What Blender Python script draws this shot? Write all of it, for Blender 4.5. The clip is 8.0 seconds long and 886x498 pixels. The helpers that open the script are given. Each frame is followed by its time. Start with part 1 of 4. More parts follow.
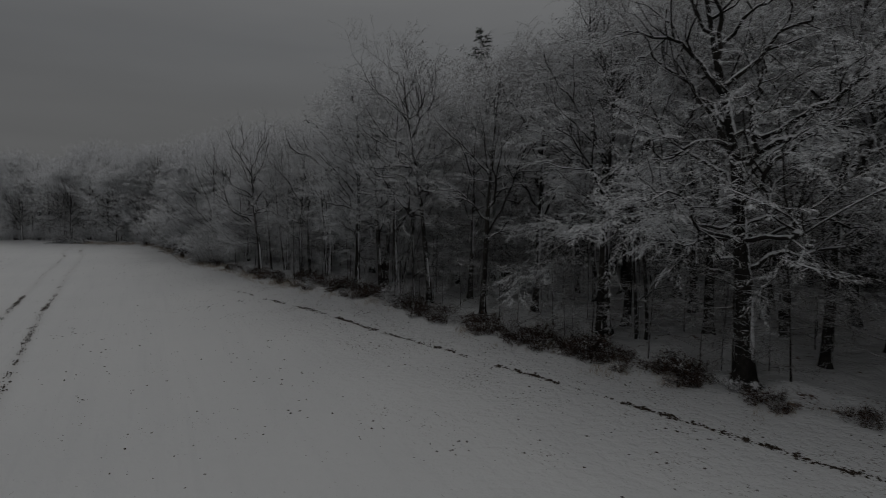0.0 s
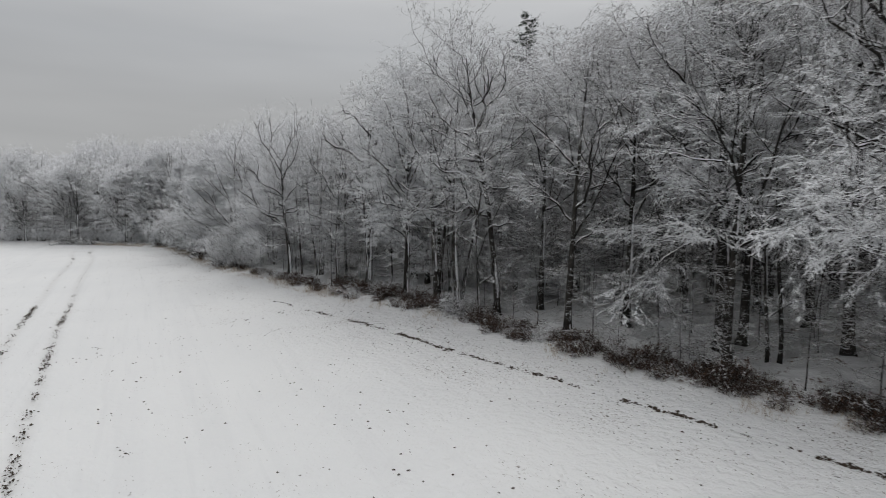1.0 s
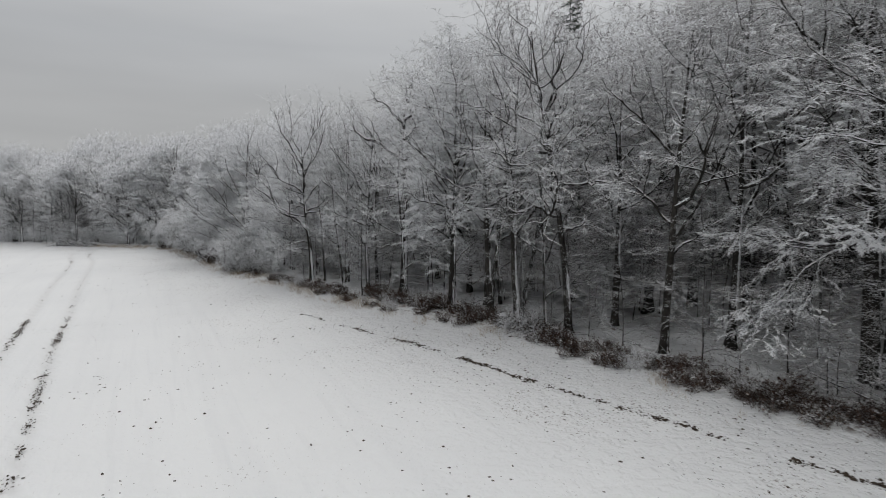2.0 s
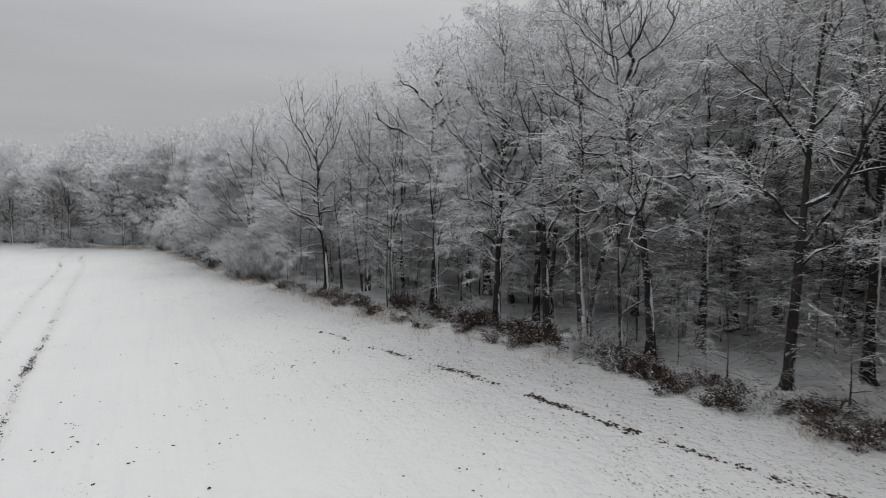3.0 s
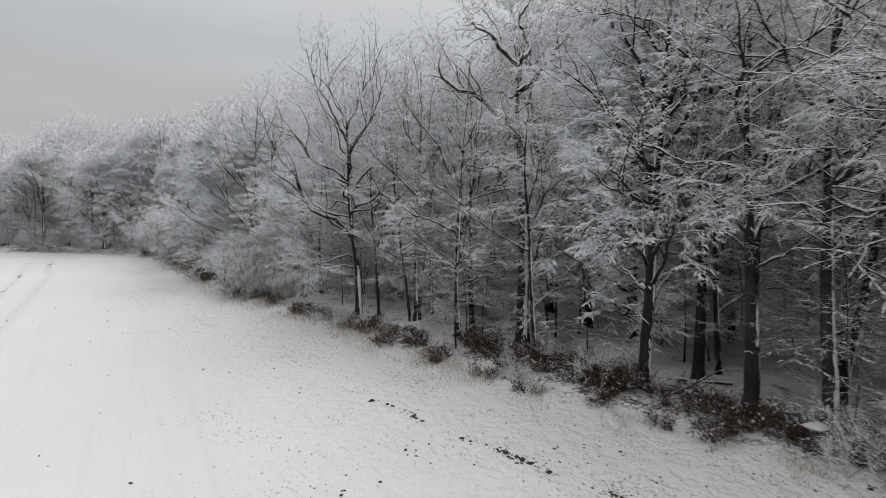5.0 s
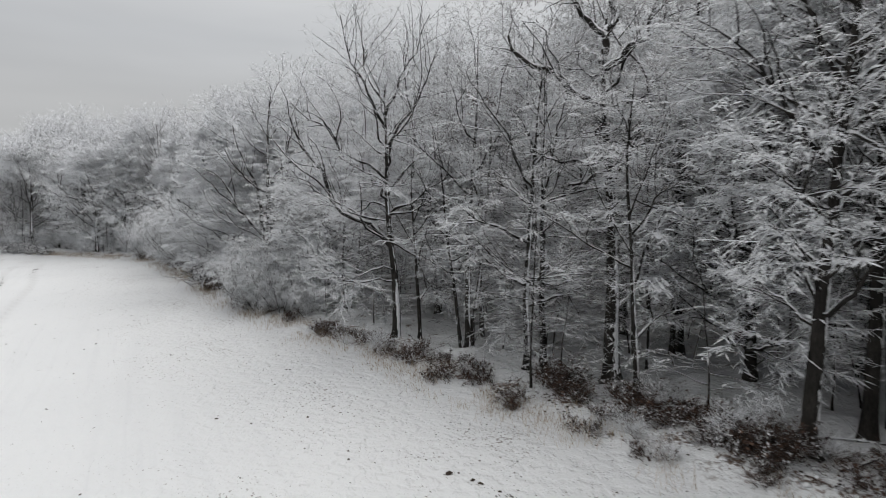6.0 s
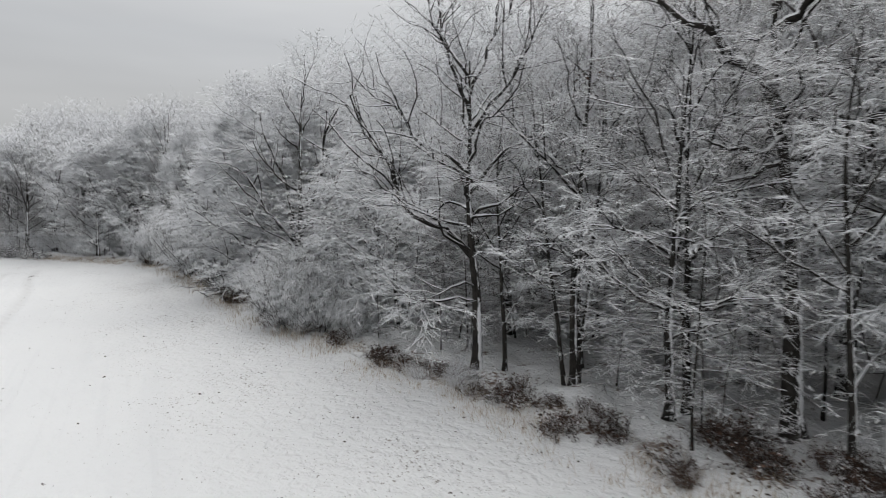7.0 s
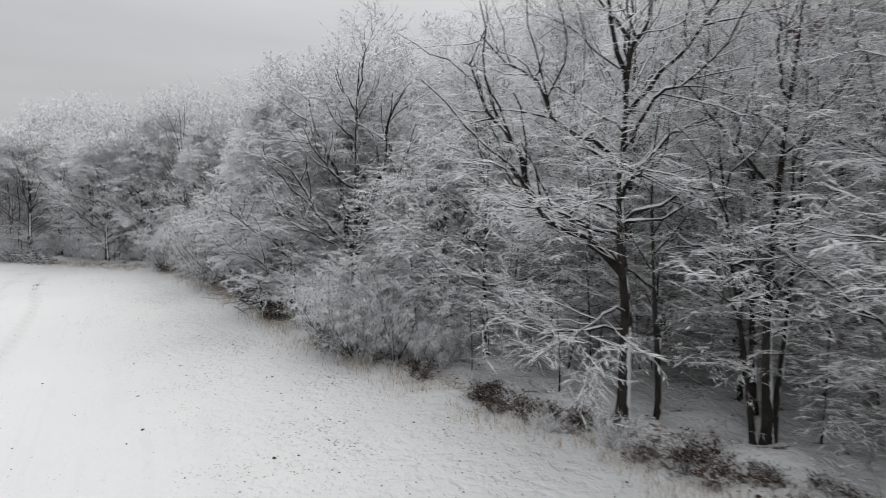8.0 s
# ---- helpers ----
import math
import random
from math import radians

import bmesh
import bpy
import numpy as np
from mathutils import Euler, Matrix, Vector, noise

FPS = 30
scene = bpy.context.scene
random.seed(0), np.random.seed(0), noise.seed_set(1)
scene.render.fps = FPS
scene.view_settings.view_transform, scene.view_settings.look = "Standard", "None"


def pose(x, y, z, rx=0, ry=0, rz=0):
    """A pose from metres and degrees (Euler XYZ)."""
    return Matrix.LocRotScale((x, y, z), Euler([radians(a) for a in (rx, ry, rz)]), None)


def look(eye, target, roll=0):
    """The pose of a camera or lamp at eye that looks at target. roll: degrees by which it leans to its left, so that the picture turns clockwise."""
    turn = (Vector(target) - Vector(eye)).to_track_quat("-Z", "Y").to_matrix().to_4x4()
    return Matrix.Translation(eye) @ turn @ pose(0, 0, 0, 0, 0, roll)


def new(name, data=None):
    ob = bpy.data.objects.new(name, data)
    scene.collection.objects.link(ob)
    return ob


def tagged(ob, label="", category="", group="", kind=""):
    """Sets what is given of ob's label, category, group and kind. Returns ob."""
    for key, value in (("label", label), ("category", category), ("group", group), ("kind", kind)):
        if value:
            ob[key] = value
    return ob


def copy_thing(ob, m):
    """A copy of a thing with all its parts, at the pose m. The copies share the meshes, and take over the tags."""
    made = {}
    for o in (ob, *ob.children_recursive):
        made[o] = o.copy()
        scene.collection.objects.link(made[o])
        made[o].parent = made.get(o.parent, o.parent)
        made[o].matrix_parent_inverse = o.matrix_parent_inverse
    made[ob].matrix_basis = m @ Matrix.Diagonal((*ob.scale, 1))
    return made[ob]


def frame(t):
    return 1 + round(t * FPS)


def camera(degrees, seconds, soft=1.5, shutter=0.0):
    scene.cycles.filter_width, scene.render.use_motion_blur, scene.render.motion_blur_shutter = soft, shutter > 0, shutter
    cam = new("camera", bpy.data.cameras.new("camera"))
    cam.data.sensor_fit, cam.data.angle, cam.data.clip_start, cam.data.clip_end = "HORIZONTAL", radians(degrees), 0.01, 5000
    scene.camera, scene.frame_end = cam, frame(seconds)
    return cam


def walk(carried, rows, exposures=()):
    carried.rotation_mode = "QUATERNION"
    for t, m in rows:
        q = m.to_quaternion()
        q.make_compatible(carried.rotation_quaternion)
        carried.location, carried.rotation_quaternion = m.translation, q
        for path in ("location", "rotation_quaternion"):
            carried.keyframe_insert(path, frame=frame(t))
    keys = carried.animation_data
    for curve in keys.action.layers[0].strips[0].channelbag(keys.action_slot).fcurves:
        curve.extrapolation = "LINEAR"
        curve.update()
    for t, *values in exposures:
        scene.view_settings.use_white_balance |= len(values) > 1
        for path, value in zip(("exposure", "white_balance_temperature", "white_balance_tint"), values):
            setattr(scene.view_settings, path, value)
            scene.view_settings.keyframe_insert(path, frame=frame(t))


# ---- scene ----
cam = camera(74.0, 8.0, soft=0.75, shutter=0.3)
PATH = [
    # seconds, x, y, z, yaw, pitch, roll
    (0.0, 0.0, 0.0, 7.0, 0.11, -3.3, -0.02),
    (0.5, -2.093, 2.136, 7.106, 0.08, -3.47, -0.14),
    (1.0, -3.938, 4.461, 7.134, 0.09, -3.48, -0.15),
    (1.5, -5.574, 6.891, 7.142, 0.03, -3.48, -0.1),
    (3.0, -9.114, 14.448, 7.225, 0.0, -3.64, -0.18),
    (3.5, -10.069, 17.139, 7.21, -0.01, -3.68, -0.18),
    (4.0, -11.016, 19.816, 7.175, -0.09, -3.67, -0.08),
    (4.5, -11.955, 22.492, 7.153, -0.13, -3.67, -0.11),
    (6.0, -15.384, 29.767, 7.368, -0.62, -3.75, 0.16),
    (6.5, -16.896, 32.155, 7.354, -0.78, -3.63, 0.24),
    (7.0, -18.548, 34.569, 7.377, -0.84, -3.61, 0.3),
    (7.5, -20.309, 36.937, 7.448, -0.91, -3.75, 0.2),
    (8.0, -22.134, 39.177, 7.506, -0.95, -3.79, 0.14),
]


def view(x, y, z, yaw, pitch, roll):
    yaw, pitch = radians(yaw), radians(pitch)
    ahead = Vector((-math.sin(yaw) * math.cos(pitch), math.cos(yaw) * math.cos(pitch), math.sin(pitch)))
    eye = Vector((x, y, z))
    return look(eye, eye + 2 * ahead, roll)


# the film fades in from black during its first second
FADE = [(0.0, -2.22), (0.3, -1.37), (0.6, -0.77), (0.9, -0.3), (1.1, -0.22), (3.0, -0.19), (4.5, -0.05), (6.0, 0.05), (8.0, 0.11)]
walk(cam, [(t, view(*p)) for t, *p in PATH], FADE)

# ---- sky and light: a closed winter overcast ----
world = bpy.data.worlds.new("overcast_sky")
scene.world = world
world.use_nodes = True
wn, wl = world.node_tree.nodes, world.node_tree.links
wn.clear()
SUN_UP, SUN_ROUND = radians(62), radians(35)  # behind the wood, to the right
w_out = wn.new("ShaderNodeOutputWorld")
w_bg = wn.new("ShaderNodeBackground")
w_sky = wn.new("ShaderNodeTexSky")
w_sky.sky_type, w_sky.sun_disc = "NISHITA", False
w_sky.sun_elevation, w_sky.sun_rotation = SUN_UP, SUN_ROUND
w_sky.air_density, w_sky.dust_density = 1.0, 5.0
w_co = wn.new("ShaderNodeTexCoord")
w_sep = wn.new("ShaderNodeSeparateXYZ")
w_ramp = wn.new("ShaderNodeValToRGB")
w_map = wn.new("ShaderNodeMapping")
w_noise = wn.new("ShaderNodeTexNoise")
w_tone = wn.new("ShaderNodeMapRange")
w_mul = wn.new("ShaderNodeMix")
w_mix = wn.new("ShaderNodeMix")
wl.new(w_co.outputs["Generated"], w_sep.inputs[0])
wl.new(w_sep.outputs["Z"], w_ramp.inputs[0])
els = w_ramp.color_ramp.elements
els[0].position, els[0].color = 0.0, (0.43, 0.434, 0.438, 1)
els[1].position, els[1].color = 1.0, (1.04, 1.04, 1.035, 1)
for place, tone in ((0.16, (0.455, 0.459, 0.463, 1)), (0.26, (0.464, 0.474, 0.486, 1)), (0.5, (0.76, 0.762, 0.762, 1))):
    e = els.new(place)
    e.color = tone
wl.new(w_co.outputs["Generated"], w_map.inputs[0])
w_map.inputs["Scale"].default_value = (1.4, 1.4, 9.0)
wl.new(w_map.outputs[0], w_noise.inputs["Vector"])
w_noise.inputs["Scale"].default_value, w_noise.inputs["Detail"].default_value = 1.3, 3.0
wl.new(w_noise.outputs[0], w_tone.inputs["Value"])
w_tone.inputs["From Min"].default_value, w_tone.inputs["From Max"].default_value = 0.3, 0.7
w_tone.inputs["To Min"].default_value, w_tone.inputs["To Max"].default_value = 0.92, 1.07
w_mul.data_type, w_mul.blend_type = "RGBA", "MULTIPLY"
w_mul.inputs["Factor"].default_value = 1.0
wl.new(w_ramp.outputs[0], w_mul.inputs["A"])
wl.new(w_tone.outputs[0], w_mul.inputs["B"])
w_mix.data_type = "RGBA"
w_mix.inputs["Factor"].default_value = 0.006
# the cloud is brighter on the sun's side
w_dot = wn.new("ShaderNodeVectorMath")
w_dot.operation = "DOT_PRODUCT"
wl.new(w_co.outputs["Generated"], w_dot.inputs[0])
w_dot.inputs[1].default_value = (math.sin(SUN_ROUND) * math.cos(SUN_UP), math.cos(SUN_ROUND) * math.cos(SUN_UP), math.sin(SUN_UP))
w_side = wn.new("ShaderNodeMapRange")
for key, v in (("From Min", -0.6), ("From Max", 1.0), ("To Min", 0.86), ("To Max", 1.14)):
    w_side.inputs[key].default_value = v
wl.new(w_dot.outputs["Value"], w_side.inputs["Value"])
w_glow = wn.new("ShaderNodeMix")
w_glow.data_type, w_glow.blend_type = "RGBA", "MULTIPLY"
w_glow.inputs["Factor"].default_value = 1.0
wl.new(w_mul.outputs["Result"], w_glow.inputs["A"])
wl.new(w_side.outputs[0], w_glow.inputs["B"])
wl.new(w_glow.outputs["Result"], w_mix.inputs["A"])
wl.new(w_sky.outputs[0], w_mix.inputs["B"])
wl.new(w_mix.outputs["Result"], w_bg.inputs["Color"])
w_bg.inputs["Strength"].default_value = 1.0
wl.new(w_bg.outputs[0], w_out.inputs[0])

sun = new("sun", bpy.data.lights.new("sun", "SUN"))
sun.data.energy, sun.data.angle, sun.data.color = 0.5, radians(40), (1.0, 0.98, 0.95)
sun.matrix_world = look((0, 0, 60), Vector((0, 0, 60)) + Vector((-math.sin(SUN_ROUND) * math.cos(SUN_UP), -math.cos(SUN_ROUND) * math.cos(SUN_UP), -math.sin(SUN_UP))))


# ---- materials ----
def material(name):
    m = bpy.data.materials.new(name)
    m.use_nodes = True
    return m, m.node_tree.nodes, m.node_tree.links, m.node_tree.nodes["Principled BSDF"]


def noise_node(n, l, scale, detail=4.0, rough=0.55, coord=None):
    t = n.new("ShaderNodeTexNoise")
    t.inputs["Scale"].default_value, t.inputs["Detail"].default_value, t.inputs["Roughness"].default_value = scale, detail, rough
    if coord is None:
        coord = n.new("ShaderNodeNewGeometry").outputs["Position"]
    l.new(coord, t.inputs["Vector"])
    return t.outputs["Fac"]


def ramp_node(n, l, fac, stops):
    r = n.new("ShaderNodeValToRGB")
    e = r.color_ramp.elements
    e[0].position, e[0].color = stops[0][0], (*stops[0][1], 1)
    e[1].position, e[1].color = stops[-1][0], (*stops[-1][1], 1)
    for p, c in stops[1:-1]:
        x = e.new(p)
        x.color = (*c, 1)
    l.new(fac, r.inputs[0])
    return r.outputs[0]


def range_node(n, l, value, a, b, c=0.0, d=1.0):
    r = n.new("ShaderNodeMapRange")
    r.interpolation_type = "SMOOTHSTEP"
    for key, v in (("From Min", a), ("From Max", b), ("To Min", c), ("To Max", d)):
        r.inputs[key].default_value = v
    l.new(value, r.inputs["Value"])
    return r.outputs[0]


def mix_node(n, l, fac, a, b):
    m = n.new("ShaderNodeMix")
    m.data_type = "RGBA"
    for key, v in (("Factor", fac), ("A", a), ("B", b)):
        if isinstance(v, (int, float)):
            m.inputs[key].default_value = v
        elif isinstance(v, tuple):
            m.inputs[key].default_value = (*v, 1)
        else:
            l.new(v, m.inputs[key])
    return m.outputs["Result"]


def math_node(n, l, op, a, b=0.0):
    m = n.new("ShaderNodeMath")
    m.operation = op
    for k, v in enumerate((a, b)):
        if isinstance(v, (int, float)):
            m.inputs[k].default_value = v
        else:
            l.new(v, m.inputs[k])
    return m.outputs[0]


def bump_node(n, l, height, strength, distance, bsdf):
    b = n.new("ShaderNodeBump")
    b.inputs["Strength"].default_value, b.inputs["Distance"].default_value = strength, distance
    l.new(height, b.inputs["Height"])
    l.new(b.outputs[0], bsdf.inputs["Normal"])


SNOW = (0.80, 0.81, 0.83)
WIND = Vector((0.55, -0.83, 0.05)).normalized()  # the side from which snow was blown against the stems


def snowy_wood(name, dark, light, low, high, blown, uneven=0.0):
    """Bark with snow lying on all that faces up, and plastered in streaks on the side of the wind."""
    m, n, l, b = material(name)
    geo = n.new("ShaderNodeNewGeometry")
    co = geo.outputs["Position"]
    info = n.new("ShaderNodeObjectInfo")
    stretch = n.new("ShaderNodeMapping")
    stretch.inputs["Scale"].default_value = (1, 1, 0.22)
    l.new(co, stretch.inputs[0])
    ridge = noise_node(n, l, 22.0, 5.0, 0.65, stretch.outputs[0])
    broad = noise_node(n, l, 1.3, 3.0, 0.5, co)
    bark = ramp_node(n, l, ridge, ((0.3, dark), (0.72, light)))
    tint = range_node(n, l, broad, 0.35, 0.68, 0.62, 1.25)
    tint = math_node(n, l, "MULTIPLY", tint, range_node(n, l, info.outputs["Random"], 0, 1, 0.75, 1.2))
    hsv = n.new("ShaderNodeHueSaturation")
    l.new(bark, hsv.inputs["Color"])
    l.new(tint, hsv.inputs["Value"])
    sep = n.new("ShaderNodeSeparateXYZ")
    l.new(geo.outputs["Normal"], sep.inputs[0])
    patchy = noise_node(n, l, 5.0, 4.0, 0.6, co)
    up = math_node(n, l, "ADD", sep.outputs["Z"], math_node(n, l, "MULTIPLY", math_node(n, l, "SUBTRACT", patchy, 0.5), 1.1))
    if uneven:
        # one twig carries more snow than the next
        load = math_node(n, l, "MULTIPLY", math_node(n, l, "SUBTRACT", geo.outputs["Random Per Island"], 0.5), uneven)
        up = math_node(n, l, "ADD", up, load)
    lying = range_node(n, l, up, low, high)
    dot = n.new("ShaderNodeVectorMath")
    dot.operation = "DOT_PRODUCT"
    l.new(geo.outputs["Normal"], dot.inputs[0])
    dot.inputs[1].default_value = WIND
    tall = n.new("ShaderNodeMapping")
    tall.inputs["Scale"].default_value = (1, 1, 0.3)
    l.new(co, tall.inputs[0])
    streak = noise_node(n, l, 1.1, 2.0, 0.5, tall.outputs[0])
    frayed = noise_node(n, l, 16.0, 3.0, 0.6, stretch.outputs[0])
    side = math_node(n, l, "ADD", dot.outputs["Value"], math_node(n, l, "MULTIPLY", math_node(n, l, "SUBTRACT", streak, 0.5), 1.3))
    side = math_node(n, l, "ADD", side, math_node(n, l, "MULTIPLY", math_node(n, l, "SUBTRACT", frayed, 0.5), 0.55))
    stuck = math_node(n, l, "MULTIPLY", range_node(n, l, side, 1.0, 1.05), blown)
    snow = math_node(n, l, "MAXIMUM", lying, stuck)
    l.new(mix_node(n, l, snow, hsv.outputs[0], SNOW), b.inputs["Base Color"])
    b.inputs["Roughness"].default_value = 0.85
    b.inputs["Specular IOR Level"].default_value = 0.2
    bump_node(n, l, ridge, 0.6, 0.02, b)
    return m


M_BARK = snowy_wood("bark_dark", (0.010, 0.009, 0.008), (0.05, 0.045, 0.04), 0.55, 0.7, 1.0)
M_LIMB = snowy_wood("bark_limb", (0.010, 0.009, 0.008), (0.042, 0.037, 0.033), 0.34, 0.48, 0.1)
M_TWIG = snowy_wood("frosted_twig", (0.25, 0.243, 0.24), (0.46, 0.45, 0.445), -0.95, -0.1, 0.2, 0.7)
# thicker rime than M_TWIG; on far trees its paleness also stands for haze
M_RIME = snowy_wood("pale_rimed_twig", (0.38, 0.375, 0.378), (0.6, 0.595, 0.6), -1.1, -0.3, 0.2, 0.6)
M_FROST_LIMB = snowy_wood("frosted_limb", (0.045, 0.042, 0.04), (0.14, 0.13, 0.127), 0.05, 0.35, 0.3)
# less frost than M_TWIG, and darker: shade between the trees is in its colour
M_DEEP_TWIG = snowy_wood("dim_frosted_twig", (0.16, 0.153, 0.15), (0.34, 0.33, 0.325), -0.7, 0.15, 0.1, 0.8)
# little snow, and dark enough to stand in for shade inside the wood
M_DARK_TWIG = snowy_wood("shade_dark_twig", (0.022, 0.018, 0.016), (0.075, 0.062, 0.056), 0.3, 0.9, 0.0, 0.8)
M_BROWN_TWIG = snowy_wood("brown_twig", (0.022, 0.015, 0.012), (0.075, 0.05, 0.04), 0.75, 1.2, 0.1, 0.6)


def plain(name, a, b_, scale, rough=0.85, bump=0.3, dist=0.02):
    m, n, l, b = material(name)
    co = n.new("ShaderNodeNewGeometry").outputs["Position"]
    fine = noise_node(n, l, scale, 5.0, 0.6, co)
    l.new(ramp_node(n, l, fine, ((0.3, a), (0.7, b_))), b.inputs["Base Color"])
    b.inputs["Roughness"].default_value = rough
    b.inputs["Specular IOR Level"].default_value = 0.2
    bump_node(n, l, fine, bump, dist, b)
    return m


M_CLUMP = plain("snow_clump", (0.74, 0.75, 0.77), (0.85, 0.855, 0.87), 9.0, 0.8, 0.5, 0.03)
M_SOIL = plain("bare_soil", (0.018, 0.014, 0.011), (0.085, 0.066, 0.05), 14.0)
M_STRAW = plain("dead_grass", (0.20, 0.15, 0.10), (0.46, 0.38, 0.29), 6.0)
M_NEEDLE = snowy_wood("spruce_needle", (0.012, 0.018, 0.012), (0.04, 0.05, 0.035), 0.35, 0.9, 0.2)


def leaf_material():
    m, n, l, b = material("russet_leaf")
    geo = n.new("ShaderNodeNewGeometry")
    col = ramp_node(n, l, geo.outputs["Random Per Island"], ((0.0, (0.02, 0.012, 0.009)), (0.5, (0.06, 0.031, 0.021)), (1.0, (0.125, 0.07, 0.046))))
    snow = range_node(n, l, noise_node(n, l, 3.0, 3.0, 0.6, geo.outputs["Position"]), 0.525, 0.585)
    l.new(mix_node(n, l, snow, col, SNOW), b.inputs["Base Color"])
    b.inputs["Roughness"].default_value = 0.75
    return m


M_LEAF = leaf_material()

# ---- the lie of the land ----
BORDER = [(120, -92), (60, -30), (25, 5.5), (9.0, 21.3), (5.7, 24.8), (2.1, 29.2), (-1.3, 33.4), (-4.5, 37.2), (-7.0, 40.2), (-10.5, 43.8), (-13.0, 46.6), (-15.4, 49.4),
          (-18.2, 53.0), (-20.2, 55.0), (-23.2, 58.5), (-26.0, 61.6), (-28.8, 66.0), (-34.9, 75.2), (-40.0, 82.8), (-44.0, 87.0), (-46.5, 88.0), (-59.5, 95.2), (-82.0, 108.5), (-200, 178)]
BORDER = np.array(BORDER, float)


def inside(x, y):
    """Metres from the edge of the field into the wood (minus: out on the field)."""
    p = np.stack(np.broadcast_arrays(np.asarray(x, float), np.asarray(y, float)), -1)
    best, sign = np.full(p.shape[:-1], 1e9), np.ones(p.shape[:-1])
    for a, b in zip(BORDER[:-1], BORDER[1:]):
        ab = b - a
        k = np.clip(((p - a) @ ab) / (ab @ ab), 0, 1)
        off = p - a - k[..., None] * ab
        d = np.hypot(off[..., 0], off[..., 1])
        side = np.where(ab[0] * off[..., 1] - ab[1] * off[..., 0] < 0, 1.0, -1.0)
        closer = d < best - 1e-9
        best, sign = np.where(closer, d, best), np.where(closer, side, sign)
    return best * sign


def lie(x, y):
    """Height of the ground without its fine relief."""
    x, y = np.clip(np.asarray(x, float), -110, 60) / 50, np.clip(np.asarray(y, float), -30, 140) / 50
    return -0.395 - 0.01 * x + 2.17 * y - 0.345 * x * x + 0.394 * x * y + 0.024 * y * y


def waves(x, y, seed, size, count=9):
    g = np.random.default_rng(seed)
    total = 0
    for _ in range(count):
        a, k, f = g.uniform(0, 6.283), g.uniform(0.6, 1.7) * 6.283 / size, g.uniform(0, 6.283)
        total = total + np.sin(k * (np.cos(a) * x + np.sin(a) * y) + f)
    return total / math.sqrt(count)


RUT_A = [(-4, 0), (-10, 10.5), (-16.1, 20.8), (-20.4, 28.2), (-24.2, 34.8), (-29.2, 44.0), (-35.0, 54.4), (-41.3, 66.3), (-44.7, 72.5), (-49.4, 79.6), (-52.0, 84.5)]
GAUGE = 1.95


def ground_height(x, y):
    x, y = np.asarray(x, float), np.asarray(y, float)
    d = inside(x, y)
    wood = np.clip((d + 0.5) / 2.5, 0, 1)
    z = lie(x, y) + 0.03 * waves(x, y, 3, 5.0) + 0.016 * waves(x, y, 4, 1.3)
    z = z + wood * (0.18 + 0.12 * waves(x, y, 5, 3.2) + 0.05 * waves(x, y, 6, 1.1))
    return z


# ---- mesh building ----
class Soup:
    """Gathers triangles and quads from number arrays for one mesh."""

    def __init__(self):
        self.verts, self.quads, self.tris, self.count = [], [], [], 0

    def add(self, verts, quads=None, tris=None):
        verts = np.asarray(verts, float).reshape(-1, 3)
        if quads is not None and len(quads):
            self.quads.append(np.asarray(quads).reshape(-1, 4) + self.count)
        if tris is not None and len(tris):
            self.tris.append(np.asarray(tris).reshape(-1, 3) + self.count)
        self.verts.append(verts)
        self.count += len(verts)
        return self

    def mesh(self, name, mat, smooth=True):
        v = np.concatenate(self.verts) if self.verts else np.zeros((0, 3))
        q = np.concatenate(self.quads) if self.quads else np.zeros((0, 4), int)
        t = np.concatenate(self.tris) if self.tris else np.zeros((0, 3), int)
        me = bpy.data.meshes.new(name)
        me.vertices.add(len(v))
        me.vertices.foreach_set("co", v.ravel().astype(np.float32))
        me.loops.add(4 * len(q) + 3 * len(t))
        me.loops.foreach_set("vertex_index", np.concatenate([q.ravel(), t.ravel()]).astype(np.int32))
        me.polygons.add(len(q) + len(t))
        starts = np.concatenate([np.arange(len(q)) * 4, 4 * len(q) + np.arange(len(t)) * 3])
        me.polygons.foreach_set("loop_start", starts.astype(np.int32))
        me.polygons.foreach_set("use_smooth", np.full(len(q) + len(t), smooth))
        me.materials.append(mat)
        me.update(calc_edges=True)
        return me


def unit(v):
    return v / np.maximum(np.linalg.norm(v, axis=-1, keepdims=True), 1e-9)


def tube(P, R, k):
    """Tapered tubes of k sides along polylines P (m, n, 3) with radii R (m, n)."""
    m, n, _ = P.shape
    T = unit(np.gradient(P, axis=1))
    mean = unit(P[:, -1] - P[:, 0])
    ref = np.where(np.abs(mean[:, 2:3]) > 0.8, [[1.0, 0.13, 0.0]], [[0.0, 0.0, 1.0]])[:, None, :]
    U = unit(np.cross(T, ref))
    V = np.cross(T, U)
    a = np.arange(k) * 2 * math.pi / k
    ring = U[:, :, None] * np.cos(a)[:, None] + V[:, :, None] * np.sin(a)[:, None]
    verts = P[:, :, None] + ring * R[:, :, None, None]
    idx = np.arange(m * n * k).reshape(m, n, k)
    a0, a1 = idx[:, :-1], idx[:, 1:]
    quads = np.stack([a0, np.roll(a0, -1, 2), np.roll(a1, -1, 2), a1], -1)
    return verts.reshape(-1, 3), quads.reshape(-1, 4)


